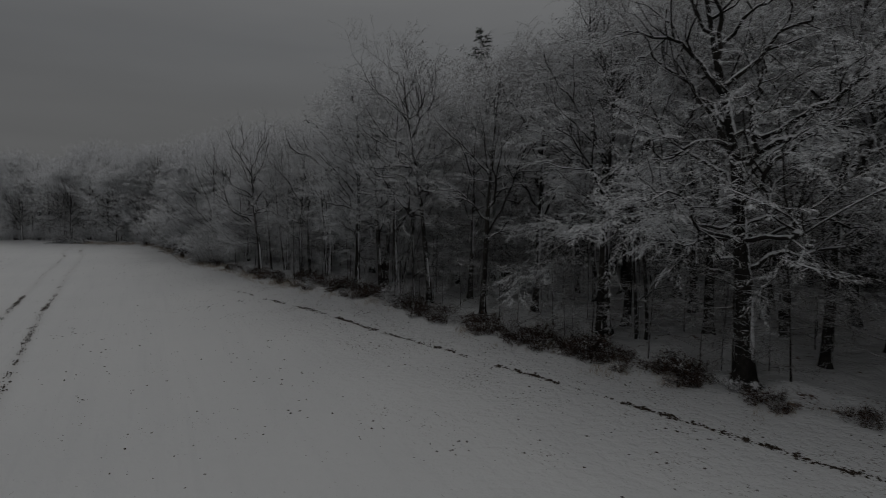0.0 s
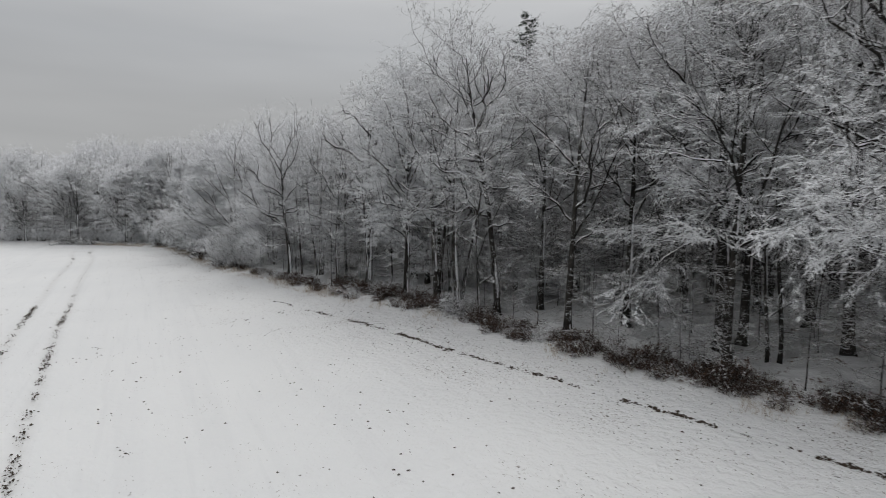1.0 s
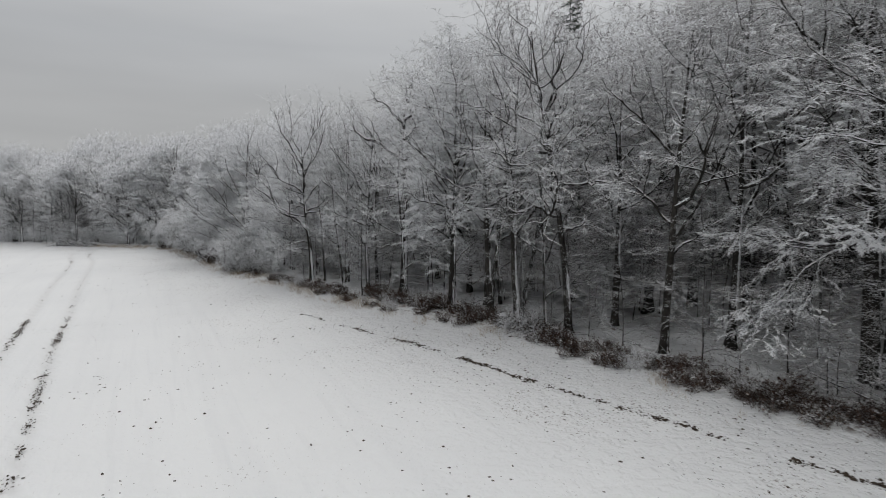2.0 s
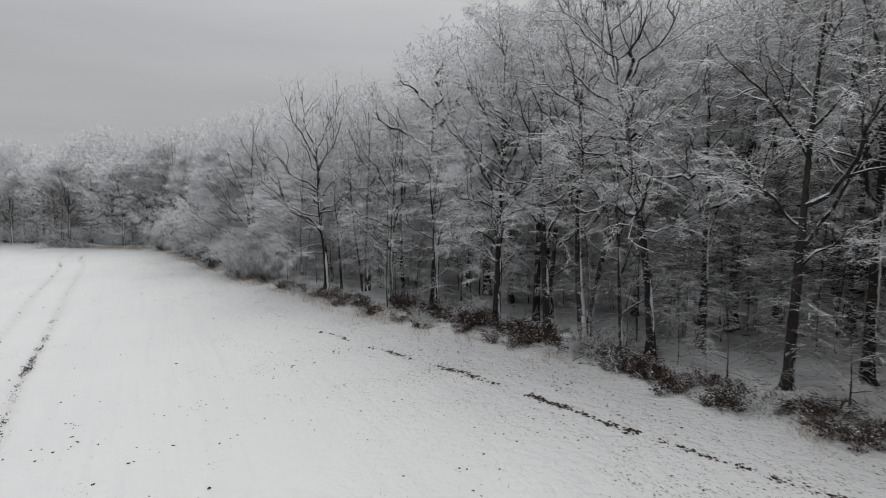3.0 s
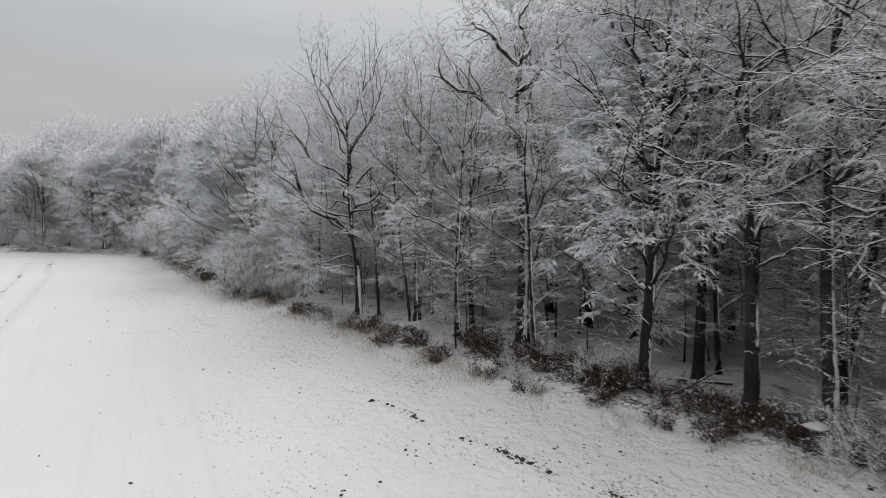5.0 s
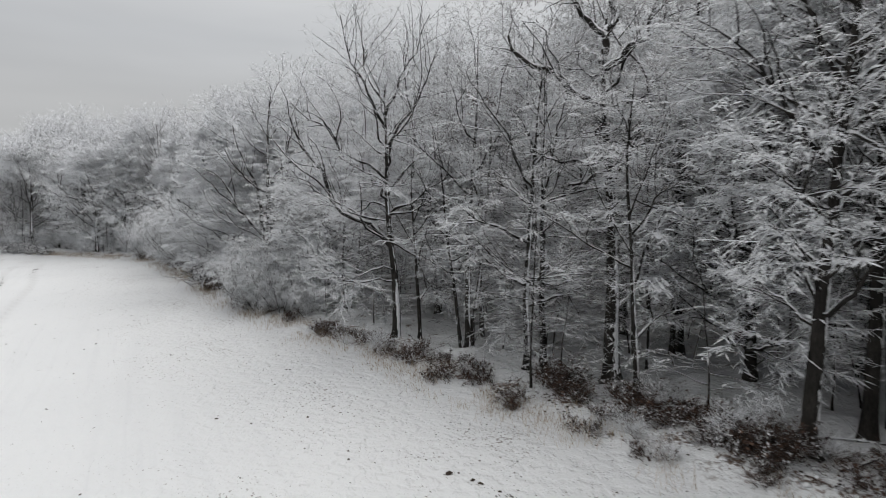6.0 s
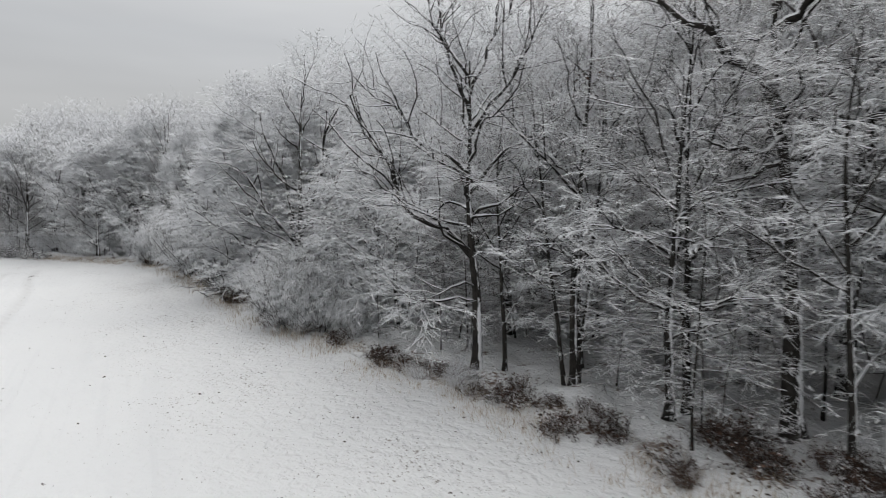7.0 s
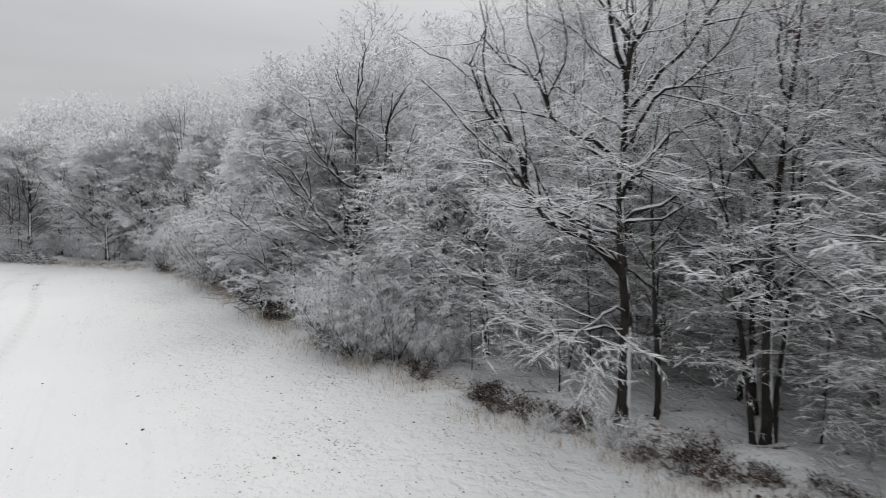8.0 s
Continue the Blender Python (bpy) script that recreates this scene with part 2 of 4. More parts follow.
def spikes(A, B, r):
    """Fine twigs: three-sided, ending in a point."""
    m = len(A)
    D = unit(B - A)
    U = unit(np.cross(D, np.where(np.abs(D[:, 2:3]) > 0.9, [[1.0, 0, 0]], [[0, 0, 1.0]])))
    V = np.cross(D, U)
    ring = [A + r[:, None] * (math.cos(q) * U + math.sin(q) * V) for q in (math.pi / 2, math.pi * 7 / 6, math.pi * 11 / 6)]
    verts = np.stack([*ring, B], 1)
    i = np.arange(m)[:, None] * 4
    tris = np.stack([i + [0, 1, 3], i + [1, 2, 3], i + [2, 0, 3]], 1)
    return verts.reshape(-1, 3), None, tris.reshape(-1, 3)


def tents(A, B, w):
    """Twigs under snow: a ridge on top, a flat underside, ending in a point; w: their width."""
    D = unit(B - A)
    U = unit(np.cross(D, np.where(np.abs(D[:, 2:3]) > 0.9, [[1.0, 0, 0]], [[0, 0, 1.0]])))
    up = np.cross(U, D)
    h = 0.5 * w[:, None]
    M = A + 0.4 * (B - A)
    verts = np.stack([A, M - h * U, M + h * U, M + 1.1 * h * up, B], 1)
    i = np.arange(len(A))[:, None] * 5
    tris = np.stack([i + [0, 1, 3], i + [0, 3, 2], i + [0, 2, 1], i + [1, 4, 3], i + [3, 4, 2], i + [2, 4, 1]], 1)
    return verts.reshape(-1, 3), None, tris.reshape(-1, 3)


def lumps(C, size, g):
    """Small uneven eight-faced lumps."""
    m = len(C)
    base = np.array([(1, 0, 0), (-1, 0, 0), (0, 1, 0), (0, -1, 0), (0, 0, 1), (0, 0, -1)], float)
    s = size[:, None, :] * g.uniform(0.7, 1.3, (m, 6, 1))
    spin = g.uniform(0, 6.283, m)
    c, n = np.cos(spin)[:, None], np.sin(spin)[:, None]
    v = base[None] * s
    x, y = v[..., 0] * c - v[..., 1] * n, v[..., 0] * n + v[..., 1] * c
    v = np.stack([x, y, v[..., 2]], -1) + C[:, None]
    f = np.array([(0, 2, 4), (2, 1, 4), (1, 3, 4), (3, 0, 4), (2, 0, 5), (1, 2, 5), (3, 1, 5), (0, 3, 5)])
    return v.reshape(-1, 3), None, (np.arange(m)[:, None, None] * 6 + f).reshape(-1, 3)


def grow(start, way, length, n, g, wob=0.15, lift=0.0, home=0.0):
    """Wandering polylines (m, n+1, 3); home: how strongly they hold to their first way."""
    P, d = [start], unit(way)
    first = d
    for i in range(n):
        d = unit((1 - home) * d + home * first + wob * g.normal(size=d.shape) + np.array([0, 0, lift]))
        P.append(P[-1] + d * (length / n)[:, None])
    return np.stack(P, 1)


def sprout(P, R, count, t0, t1, g, angle=(30, 70), flat=1.0, pull=None, level=0.0, crowd=1.0):
    """Where and which way count children leave each of the polylines: start, way, radius there, place along the parent."""
    m, n, _ = P.shape
    who = np.repeat(np.arange(m), count)
    steps = (np.tile(np.arange(count), m) + g.uniform(0.1, 0.9, m * count)) / count
    t = t0 + (t1 - t0) * steps ** crowd
    f = t * (n - 1)
    i = np.minimum(f.astype(int), n - 2)
    k = (f - i)[:, None]
    start = P[who, i] * (1 - k) + P[who, i + 1] * k
    along = unit(P[who, i + 1] - P[who, i])
    r = R[who, i] * (1 - k[:, 0]) + R[who, i + 1] * k[:, 0]
    side = g.normal(size=along.shape)
    side[:, 2] *= flat
    if level:
        # to the one side and the other in turn, in a level plane
        turn = np.where((np.arange(len(t)) + who) % 2, 1.0, -1.0)[:, None]
        side = (1 - level) * unit(side) + level * turn * unit(np.cross(along, np.array([0, 0, 1.0]) + 0.25 * g.normal(size=along.shape)))
    side = unit(side - (side * along).sum(-1, keepdims=True) * along)
    a = np.radians(g.uniform(angle[0], angle[1], len(t)))[:, None]
    way = np.cos(a) * along + np.sin(a) * side
    if pull is not None:
        way = unit(way + np.asarray(pull))
    return start, way, r, t, who


def taper(r0, n, end=0.35, power=1.0):
    k = np.linspace(0, 1, n + 1)[None] ** power
    return r0[:, None] * (1 - (1 - end) * k)


def part(name, me, parent, label=""):
    ob = new(name, me)
    ob.parent = parent
    return tagged(ob, label)


def thing(name, x, y, label, category, group="", spin=0.0, size=1.0, sink=0.0):
    ob = new(name)
    ob.matrix_world = pose(x, y, float(ground_height(x, y)) - sink, 0, 0, spin) @ Matrix.Scale(size, 4)
    ob.empty_display_size = 0.3
    return tagged(ob, label, category, group)


def wood_of(seed, height, r0, stems=None, limbs=14, sub=8, fine=6, twigs=8, limb_len=0.34, low=0.3, gnarl=0.2, rise=0.04, angle=(40, 80), level=0.7,
            flat=0.7, pull=(0, 0, 0), spray=0.3, thick=0.0095, lumpy=0, lean=(0, 0), crooked=0.04, droop=-0.03, top=0.75, main=(), segs=2, l1=(11, 6), l2=(5, 4), inner=0.32, capped=True, forks=0):
    """A leafless tree, standing at the origin, as arrays: trunk, list of limbs with their branches, crown of frosted twigs.
    thick: half the width of a twig with its snow; main: place along the stem, way, length, radius and, if need be, sag of a limb."""
    g = np.random.default_rng(seed)
    n = 14
    if stems is None:
        stems = [((0, 0), (lean[0], lean[1], 1.0), 1.0, 1.0)]
    crown, clump = Soup(), Soup()
    trunks, leaders, limb_soups = [], [], []
    P0, R0 = [], []
    for off, way, tall, wide in stems:
        p = grow(np.array([[off[0], off[1], -0.3]]), np.array([way], float), np.array([height * tall * (0.9 if forks else 1.0)]), n, g, crooked, 0.03)
        r = taper(np.array([r0 * wide]), n, 0.12, 0.9)
        P0.append(p)
        R0.append(r)
        # the foot spreads into the ground
        foot = [p[:, :1] + k * (p[:, 1:2] - p[:, :1]) for k in (0.0, 0.26, 0.36, 0.5, 0.75)]
        fine_p = np.concatenate(foot + [p[:, 1:]], 1)
        fine_r = np.concatenate([r[:, :1] * k for k in (1.9, 1.62, 1.3, 1.12, 1.03)] + [r[:, 1:]], 1)
        v, q = tube(fine_p, fine_r, 10)
        # root lobes
        a = np.arctan2(v[:, 1] - off[1], v[:, 0] - off[0])
        lobe = 1 + 0.16 * np.clip(1 - v[:, 2] / 0.7, 0, 1.3) * np.sin(a * 3 + seed)
        c = np.repeat(fine_p[0], 10, 0)
        v = c + (v - c) * lobe[:, None]
        trunks.append(Soup().add(v, q))
    P0, R0 = np.concatenate(P0), np.concatenate(R0)
    whole = len(P0)
    if forks:
        # the stem parts into leaders that fan out upwards
        f = np.linspace(0.36, 0.58, forks) * n
        i = f.astype(int)
        who = np.arange(forks) % whole
        a = g.uniform(0, 6.283) + np.arange(forks) * 2.4
        reach = g.uniform(0.28, 0.55, forks)
        at = P0[who, i] + (f - i)[:, None] * (P0[who, i + 1] - P0[who, i])
        way = np.stack([np.cos(a) * reach, np.sin(a) * reach, np.ones(forks)], 1)
        p = grow(at, way, height * (1 - f / n) * g.uniform(0.74, 0.88, forks), n, g, 0.5 * gnarl, 0.03, 0.6)
        r = taper(R0[who, i] * 0.62, n, 0.14, 0.9)
        leaders = [Soup().add(*tube(p[k:k + 1], r[k:k + 1], 7)) for k in range(forks)]
        P0, R0 = np.concatenate([P0, p]), np.concatenate([R0, r])
    per = max(1, round(limbs / (whole + 0.7 * forks)))
    s, w, r, t, who = sprout(P0[:whole], R0[:whole], per, low, 0.97, g, (0, 0), 0.9, crowd=0.8 if forks > 1 else 1.1)
    reach = np.ones(len(t))
    if forks:
        s2, w2, r2, t2, who2 = sprout(P0[whole:], R0[whole:], max(1, round(0.7 * per)), 0.25, 0.97, g, (0, 0), 0.9, crowd=0.75)
        s, r, t = np.concatenate([s, s2]), np.concatenate([r, r2]), np.concatenate([t, low + (1 - low) * (0.3 + 0.7 * t2)])
        reach = np.concatenate([reach, np.full(len(t2), 0.75)])
    # low limbs stand out level, high ones climb
    k = (t - low) / (1 - low)
    lean_out = np.radians(angle[1] + (0.9 * angle[0] - angle[1]) * k + g.uniform(-12, 12, len(t)))
    round_ = (np.arange(len(t)) * 2.39996 + g.uniform(-0.6, 0.6, len(t)))
    w = np.stack([np.cos(round_) * np.sin(lean_out), np.sin(round_) * np.sin(lean_out), np.cos(lean_out)], 1)
    w = unit(w + np.asarray(pull) * (1 - 0.6 * k)[:, None])
    L = height * limb_len * reach * np.interp(k, (0, 0.35, 0.7, 1), (0.85, 1.15, 0.95, 0.35 + 0.5 * top)) * g.uniform(0.65, 1.25, len(t))
    r1 = np.minimum(r * 0.75, 0.016 * L + 0.014)
    sag = np.zeros(len(L))
    if main:
        f = np.array([m[0] for m in main]) * n
        i = np.minimum(f.astype(int), n - 1)
        s = np.concatenate([s, P0[0, i] + (f - i)[:, None] * (P0[0, i + 1] - P0[0, i])])
        w = np.concatenate([w, unit(np.array([m[1] for m in main], float))])
        L = np.concatenate([L, [m[2] for m in main]])
        r1 = np.concatenate([r1, [m[3] for m in main]])
        sag = np.concatenate([sag, [m[4] if len(m) > 4 else 0.0 for m in main]])
    P1 = grow(s, w, L, l1[0], g, gnarl, rise, 0.5)
    P1[..., 2] -= sag[:, None] * np.linspace(0, 1, l1[0] + 1)[None] ** 2
    R1 = taper(r1, l1[0], 0.2)
    for k in range(len(P1)):
        soup = Soup()
        soup.add(*tube(P1[k:k + 1], R1[k:k + 1], l1[1]))
        limb_soups.append(soup)
    s, w, r, t, who = sprout(P1, R1, sub, inner, 1.0, g, (28, 62), flat, (0, 0, 0.05), 0.6 * level)
    L2 = L[who] * (0.6 - 0.32 * t) * g.uniform(0.6, 1.3, len(t)) + 0.25
    P2 = grow(s, w, L2, l2[0], g, gnarl * 0.8, rise * 0.4, 0.5)
    P2[..., 2] -= 0.25 * (sag[who] / L[who])[:, None] * L2[:, None] * np.linspace(0, 1, l2[0] + 1)[None]
    R2 = taper(np.maximum(np.minimum(r * 0.62, 0.013 * L2 + 0.005), 0.008), l2[0], 0.35)
    for k in range(len(P1)):
        limb_soups[k].add(*tube(P2[who == k], R2[who == k], l2[1]))
    s, w, r, t, who3 = sprout(P2, R2, fine, inner * 0.7, 1.0, g, (30, 62), flat * 0.8, (0, 0, droop), level)
    heavy = (sag[who] > 0)[who3] if sag.any() else np.full(len(t), 0.5) > 0  # sprays that hang under their snow
    L3 = L2[who3] * (0.55 - 0.25 * t) * g.uniform(0.6, 1.3, len(t)) + 0.22
    P3 = grow(s, w, L3, segs, g, 0.2, droop)
    load = np.exp(0.35 * g.normal(size=len(t)))  # snow lies thicker on one spray than on the next
    R3 = taper(0.55 * thick * load, segs, 0.6)
    crown.add(*tube(P3, R3, 3))
    for PP, RR, c, ww in ((P3, R3, twigs, load), (P2, R2, max(1, twigs // 2), np.ones(len(P2)))):
        s, w, r, t, who = sprout(PP, RR, c, 0.12, 1.0, g, (25, 65), flat * 0.8, (0, 0, droop), level)
        e = s + w * (spray * g.uniform(0.4, 1.25, len(t)))[:, None] + np.array([0, 0, droop * 1.2])
        crown.add(*tents(s, e, 2 * thick * ww[who] * g.uniform(0.6, 1.25, len(t))))
    if capped and not l2 == (3, 3):
        # snow lying as a ridge along the limbs, thin where they stand steep
        for PP, RR, k in ((P1, R1, 5), (P2, R2, 3)):
            lying = np.sqrt(np.clip(1 - unit(np.gradient(PP, axis=1))[..., 2] ** 2, 0, 1))
            broken = 0.55 + 0.45 * np.sin(np.cumsum(g.uniform(0.3, 1.6, RR.shape), 1) + g.uniform(0, 6, (len(RR), 1)))
            ridge = np.minimum(0.5 * RR + 0.012, 0.05) * np.clip((lying - 0.35) / 0.5, 0, 1) * broken
            ridge[:, 0] *= 0.3
            ridge[:, -1] *= 0.3
            clump.add(*tube(PP + np.array([0, 0, 1.0]) * (0.75 * RR + 0.3 * ridge)[..., None], ridge, k))
    if lumpy:
        # sprays bent down under cushions of snow
        pick = P3[g.uniform(size=len(P3)) < np.where(heavy, 1.0, 0.35)]
        s, w, r, t, _ = sprout(pick, np.zeros(pick.shape[:2]), lumpy, 0.2, 1.0, g, (15, 60), 0.6, (0, 0, -0.5))
        e = s + w * g.uniform(0.1, 0.26, (len(t), 1))
        clump.add(*tents(s, e, g.uniform(0.035, 0.09, len(t))))
    return trunks, limb_soups + leaders, crown, clump


def make_tree(name, where, wood, label, group="", spin=0.0, size=1.0, split=False, sink=0.0, twig=None, category="tree", limb=None):
    trunks, limb_soups, crown, clump = wood
    ob = thing(name, where[0], where[1], label, category, group, spin, size, sink)
    for stem in trunks:
        part("trunk", stem.mesh("trunk", M_BARK), ob)
    if split:
        for soup in limb_soups:
            part("limb", soup.mesh("limb", limb or M_LIMB), ob)
    else:
        all_limbs = Soup()
        for soup in limb_soups:
            base = all_limbs.count
            all_limbs.verts += soup.verts
            all_limbs.quads += [q + base for q in soup.quads]
            all_limbs.count += soup.count
        tagged(part("branching", all_limbs.mesh("branching", limb or M_LIMB), ob), kind="stuff")
    tagged(part("crown", crown.mesh("crown", twig or M_TWIG, False), ob), kind="stuff")
    if clump.count:
        tagged(part("lying_snow", clump.mesh("lying_snow", M_CLUMP, True), ob, "white snow lying along limbs and sprays"), kind="stuff")
    return ob


def stand(ob, x, y, spin=0.0, size=1.0, sink=0.0):
    """A copy of a thing, set down on the ground elsewhere."""
    c = copy_thing(ob, pose(x, y, float(ground_height(x, y)) - sink, 0, 0, spin))
    c.scale = (size, size, size * random.uniform(0.92, 1.08))
    return c


# ---- ground: one sheet ----
def spaced(lo, hi, step, far, grow_by=1.25):
    inner = list(np.arange(lo, hi + step / 2, step))
    a, s = [], step
    while (inner[0] if not a else a[-1]) > -far:
        s *= grow_by
        a.append((inner[0] if not a else a[-1]) - s)
    b, s = [], step
    while (inner[-1] if not b else b[-1]) < far:
        s *= grow_by
        b.append((inner[-1] if not b else b[-1]) + s)
    return np.array(a[::-1] + inner + b)


def build_ground():
    # u runs along the edge of the wood, v into it
    e, n = np.array([-0.69, 0.7238]), np.array([0.7238, 0.69])
    us, vs = spaced(-12, 96, 0.4, 2500), spaced(-8, 40, 0.3, 2500)
    U, V = np.meshgrid(us, vs, indexing="ij")
    X, Y = U * e[0] + V * n[0], U * e[1] + V * n[1]
    Z = ground_height(X, Y)
    line = np.array(RUT_A, float)
    flat = np.stack([X, Y], -1)
    best = np.full(X.shape, 1e9)
    for a, b in zip(line[:-1], line[1:]):
        ab = b - a
        k = np.clip(((flat - a) @ ab) / (ab @ ab), 0, 1)
        off = flat - a - k[..., None] * ab
        side = np.array([-ab[1], ab[0]]) / np.hypot(*ab)
        for shift in (0.0, GAUGE):
            o = off - shift * side
            best = np.minimum(best, np.hypot(o[..., 0], o[..., 1]))
    Z = Z - 0.09 * np.exp(-(best / 0.22) ** 2) + 0.03 * np.exp(-((best - 0.5) / 0.2) ** 2)
    i = np.arange(X.size).reshape(X.shape)
    quads = np.stack([i[:-1, :-1], i[:-1, 1:], i[1:, 1:], i[1:, :-1]], -1)
    me = Soup().add(np.stack([X, Y, Z], -1), quads[..., ::-1]).mesh("ground", M_GROUND)
    worn = me.attributes.new("rut", "FLOAT", "POINT")
    worn.data.foreach_set("value", np.exp(-(best.ravel() / 0.2) ** 2).astype(np.float32))
    tagged(new("ground", me), "snow-covered field running into the wood's leaf-strewn floor", "ground", kind="structure")


def ground_material():
    m, n, l, b = material("snow_ground")
    geo = n.new("ShaderNodeNewGeometry")
    co = geo.outputs["Position"]
    fine, mid, broad = noise_node(n, l, 7.0, 6.0, 0.6, co), noise_node(n, l, 1.1, 4.0, 0.55, co), noise_node(n, l, 0.09, 3.0, 0.5, co)
    snow = ramp_node(n, l, broad, ((0.3, (0.735, 0.745, 0.757)), (0.7, (0.79, 0.797, 0.803))))
    # faint rows of last year's drilling under the snow
    turn = n.new("ShaderNodeMapping")
    turn.inputs["Rotation"].default_value = (0, 0, radians(-27))
    l.new(co, turn.inputs[0])
    long = n.new("ShaderNodeMapping")
    long.inputs["Scale"].default_value = (1.0, 0.035, 1.0)
    l.new(turn.outputs[0], long.inputs[0])
    rows = noise_node(n, l, 0.8, 3.0, 0.6, long.outputs[0])
    snow = mix_node(n, l, range_node(n, l, rows, 0.5, 0.7, 0.0, 0.1), snow, (0.55, 0.56, 0.59))
    narrow = n.new("ShaderNodeMapping")
    narrow.inputs["Scale"].default_value = (1.0, 0.012, 1.0)
    l.new(turn.outputs[0], narrow.inputs[0])
    drill = noise_node(n, l, 3.2, 2.0, 0.5, narrow.outputs[0])
    snow = mix_node(n, l, range_node(n, l, drill, 0.58, 0.68, 0.0, 0.06), snow, (0.5, 0.51, 0.54))
    # pressed, soiled snow in the ruts, its grey also standing for their shading
    rut = n.new("ShaderNodeAttribute")
    rut.attribute_name = "rut"
    snow = mix_node(n, l, math_node(n, l, "MULTIPLY", rut.outputs["Fac"], 0.2), snow, (0.36, 0.34, 0.33))
    # soil showing through thin cover; beside the wood it also paints the dimples' shading
    grit = noise_node(n, l, 11.0, 3.0, 0.6, co)
    area = noise_node(n, l, 0.35, 3.0, 0.6, co)
    verge = n.new("ShaderNodeAttribute")
    verge.attribute_name = "verge"
    thin_tint = math_node(n, l, "ADD", math_node(n, l, "MULTIPLY", area, 0.45), math_node(n, l, "MULTIPLY", verge.outputs["Fac"], 0.07))
    thin = range_node(n, l, math_node(n, l, "ADD", grit, thin_tint), 0.92, 1.0, 0.0, 0.8)
    snow = mix_node(n, l, thin, snow, (0.16, 0.13, 0.11))
    # the wood's floor: leaf litter between the snow
    att = n.new("ShaderNodeAttribute")
    att.attribute_name = "wood"
    litter = ramp_node(n, l, fine, ((0.35, (0.05, 0.032, 0.024)), (0.7, (0.16, 0.10, 0.07))))
    patch = math_node(n, l, "ADD", math_node(n, l, "MULTIPLY", fine, 0.45), math_node(n, l, "MULTIPLY", mid, 0.55))
    bank = n.new("ShaderNodeAttribute")
    bank.attribute_name = "bank"
    patch = math_node(n, l, "ADD", patch, math_node(n, l, "MULTIPLY", bank.outputs["Fac"], 0.05))
    cover = range_node(n, l, patch, 0.56, 0.66)
    floor = mix_node(n, l, cover, snow, litter)
    l.new(mix_node(n, l, att.outputs["Fac"], snow, floor), b.inputs["Base Color"])
    b.inputs["Roughness"].default_value = 0.7
    b.inputs["Specular IOR Level"].default_value = 0.25
    # snow lying over clods: dimples, deepest beside the wood
    dimple = range_node(n, l, noise_node(n, l, 3.1, 3.0, 0.55, co), 0.36, 0.56)
    dimple = math_node(n, l, "MULTIPLY", dimple, math_node(n, l, "ADD", math_node(n, l, "MULTIPLY", verge.outputs["Fac"], 0.5), 0.3))
    relief = math_node(n, l, "ADD", math_node(n, l, "ADD", math_node(n, l, "MULTIPLY", fine, 0.8), math_node(n, l, "MULTIPLY", mid, 0.7)), math_node(n, l, "MULTIPLY", dimple, 1.15))
    bump_node(n, l, math_node(n, l, "ADD", math_node(n, l, "MULTIPLY", rows, 0.7), relief), 0.6, 0.075, b)
    return m


M_GROUND = ground_material()
build_ground()
ground = bpy.data.objects["ground"]
gv = np.empty(len(ground.data.vertices) * 3, np.float32)
ground.data.vertices.foreach_get("co", gv)
gv = gv.reshape(-1, 3)
mark = ground.data.attributes.new("wood", "FLOAT", "POINT")
mark.data.foreach_set("value", np.clip((inside(gv[:, 0], gv[:, 1]) + 0.2 + 0.5 * waves(gv[:, 0], gv[:, 1], 8, 2.5)) / 1.0, 0, 1).astype(np.float32))
bank = ground.data.attributes.new("bank", "FLOAT", "POINT")
bank.data.foreach_set("value", np.exp(-((inside(gv[:, 0], gv[:, 1]) - 1.0) / 1.0) ** 2).astype(np.float32))
verge = ground.data.attributes.new("verge", "FLOAT", "POINT")
verge.data.foreach_set("value", np.exp(-((inside(gv[:, 0], gv[:, 1]) + 3.0) / 5.0) ** 2).astype(np.float32))

# ---- the trees along the edge, each at its place ----
OAK = dict(gnarl=0.34, angle=(45, 85), flat=0.6, rise=0.06, limb_len=0.32, level=0.55, forks=3)
BEECH = dict(gnarl=0.2, angle=(38, 72), flat=0.4, rise=0.07, limb_len=0.27, droop=-0.05, level=0.8, crooked=0.03, forks=3)


def edge_tree(name, where, seed, height, r0, style, label, spin=0.0, twig=None, **more):
    return make_tree(name, where, wood_of(seed, height, r0, **{**style, **more}), label, "edge trees", spin, split=True, twig=twig)


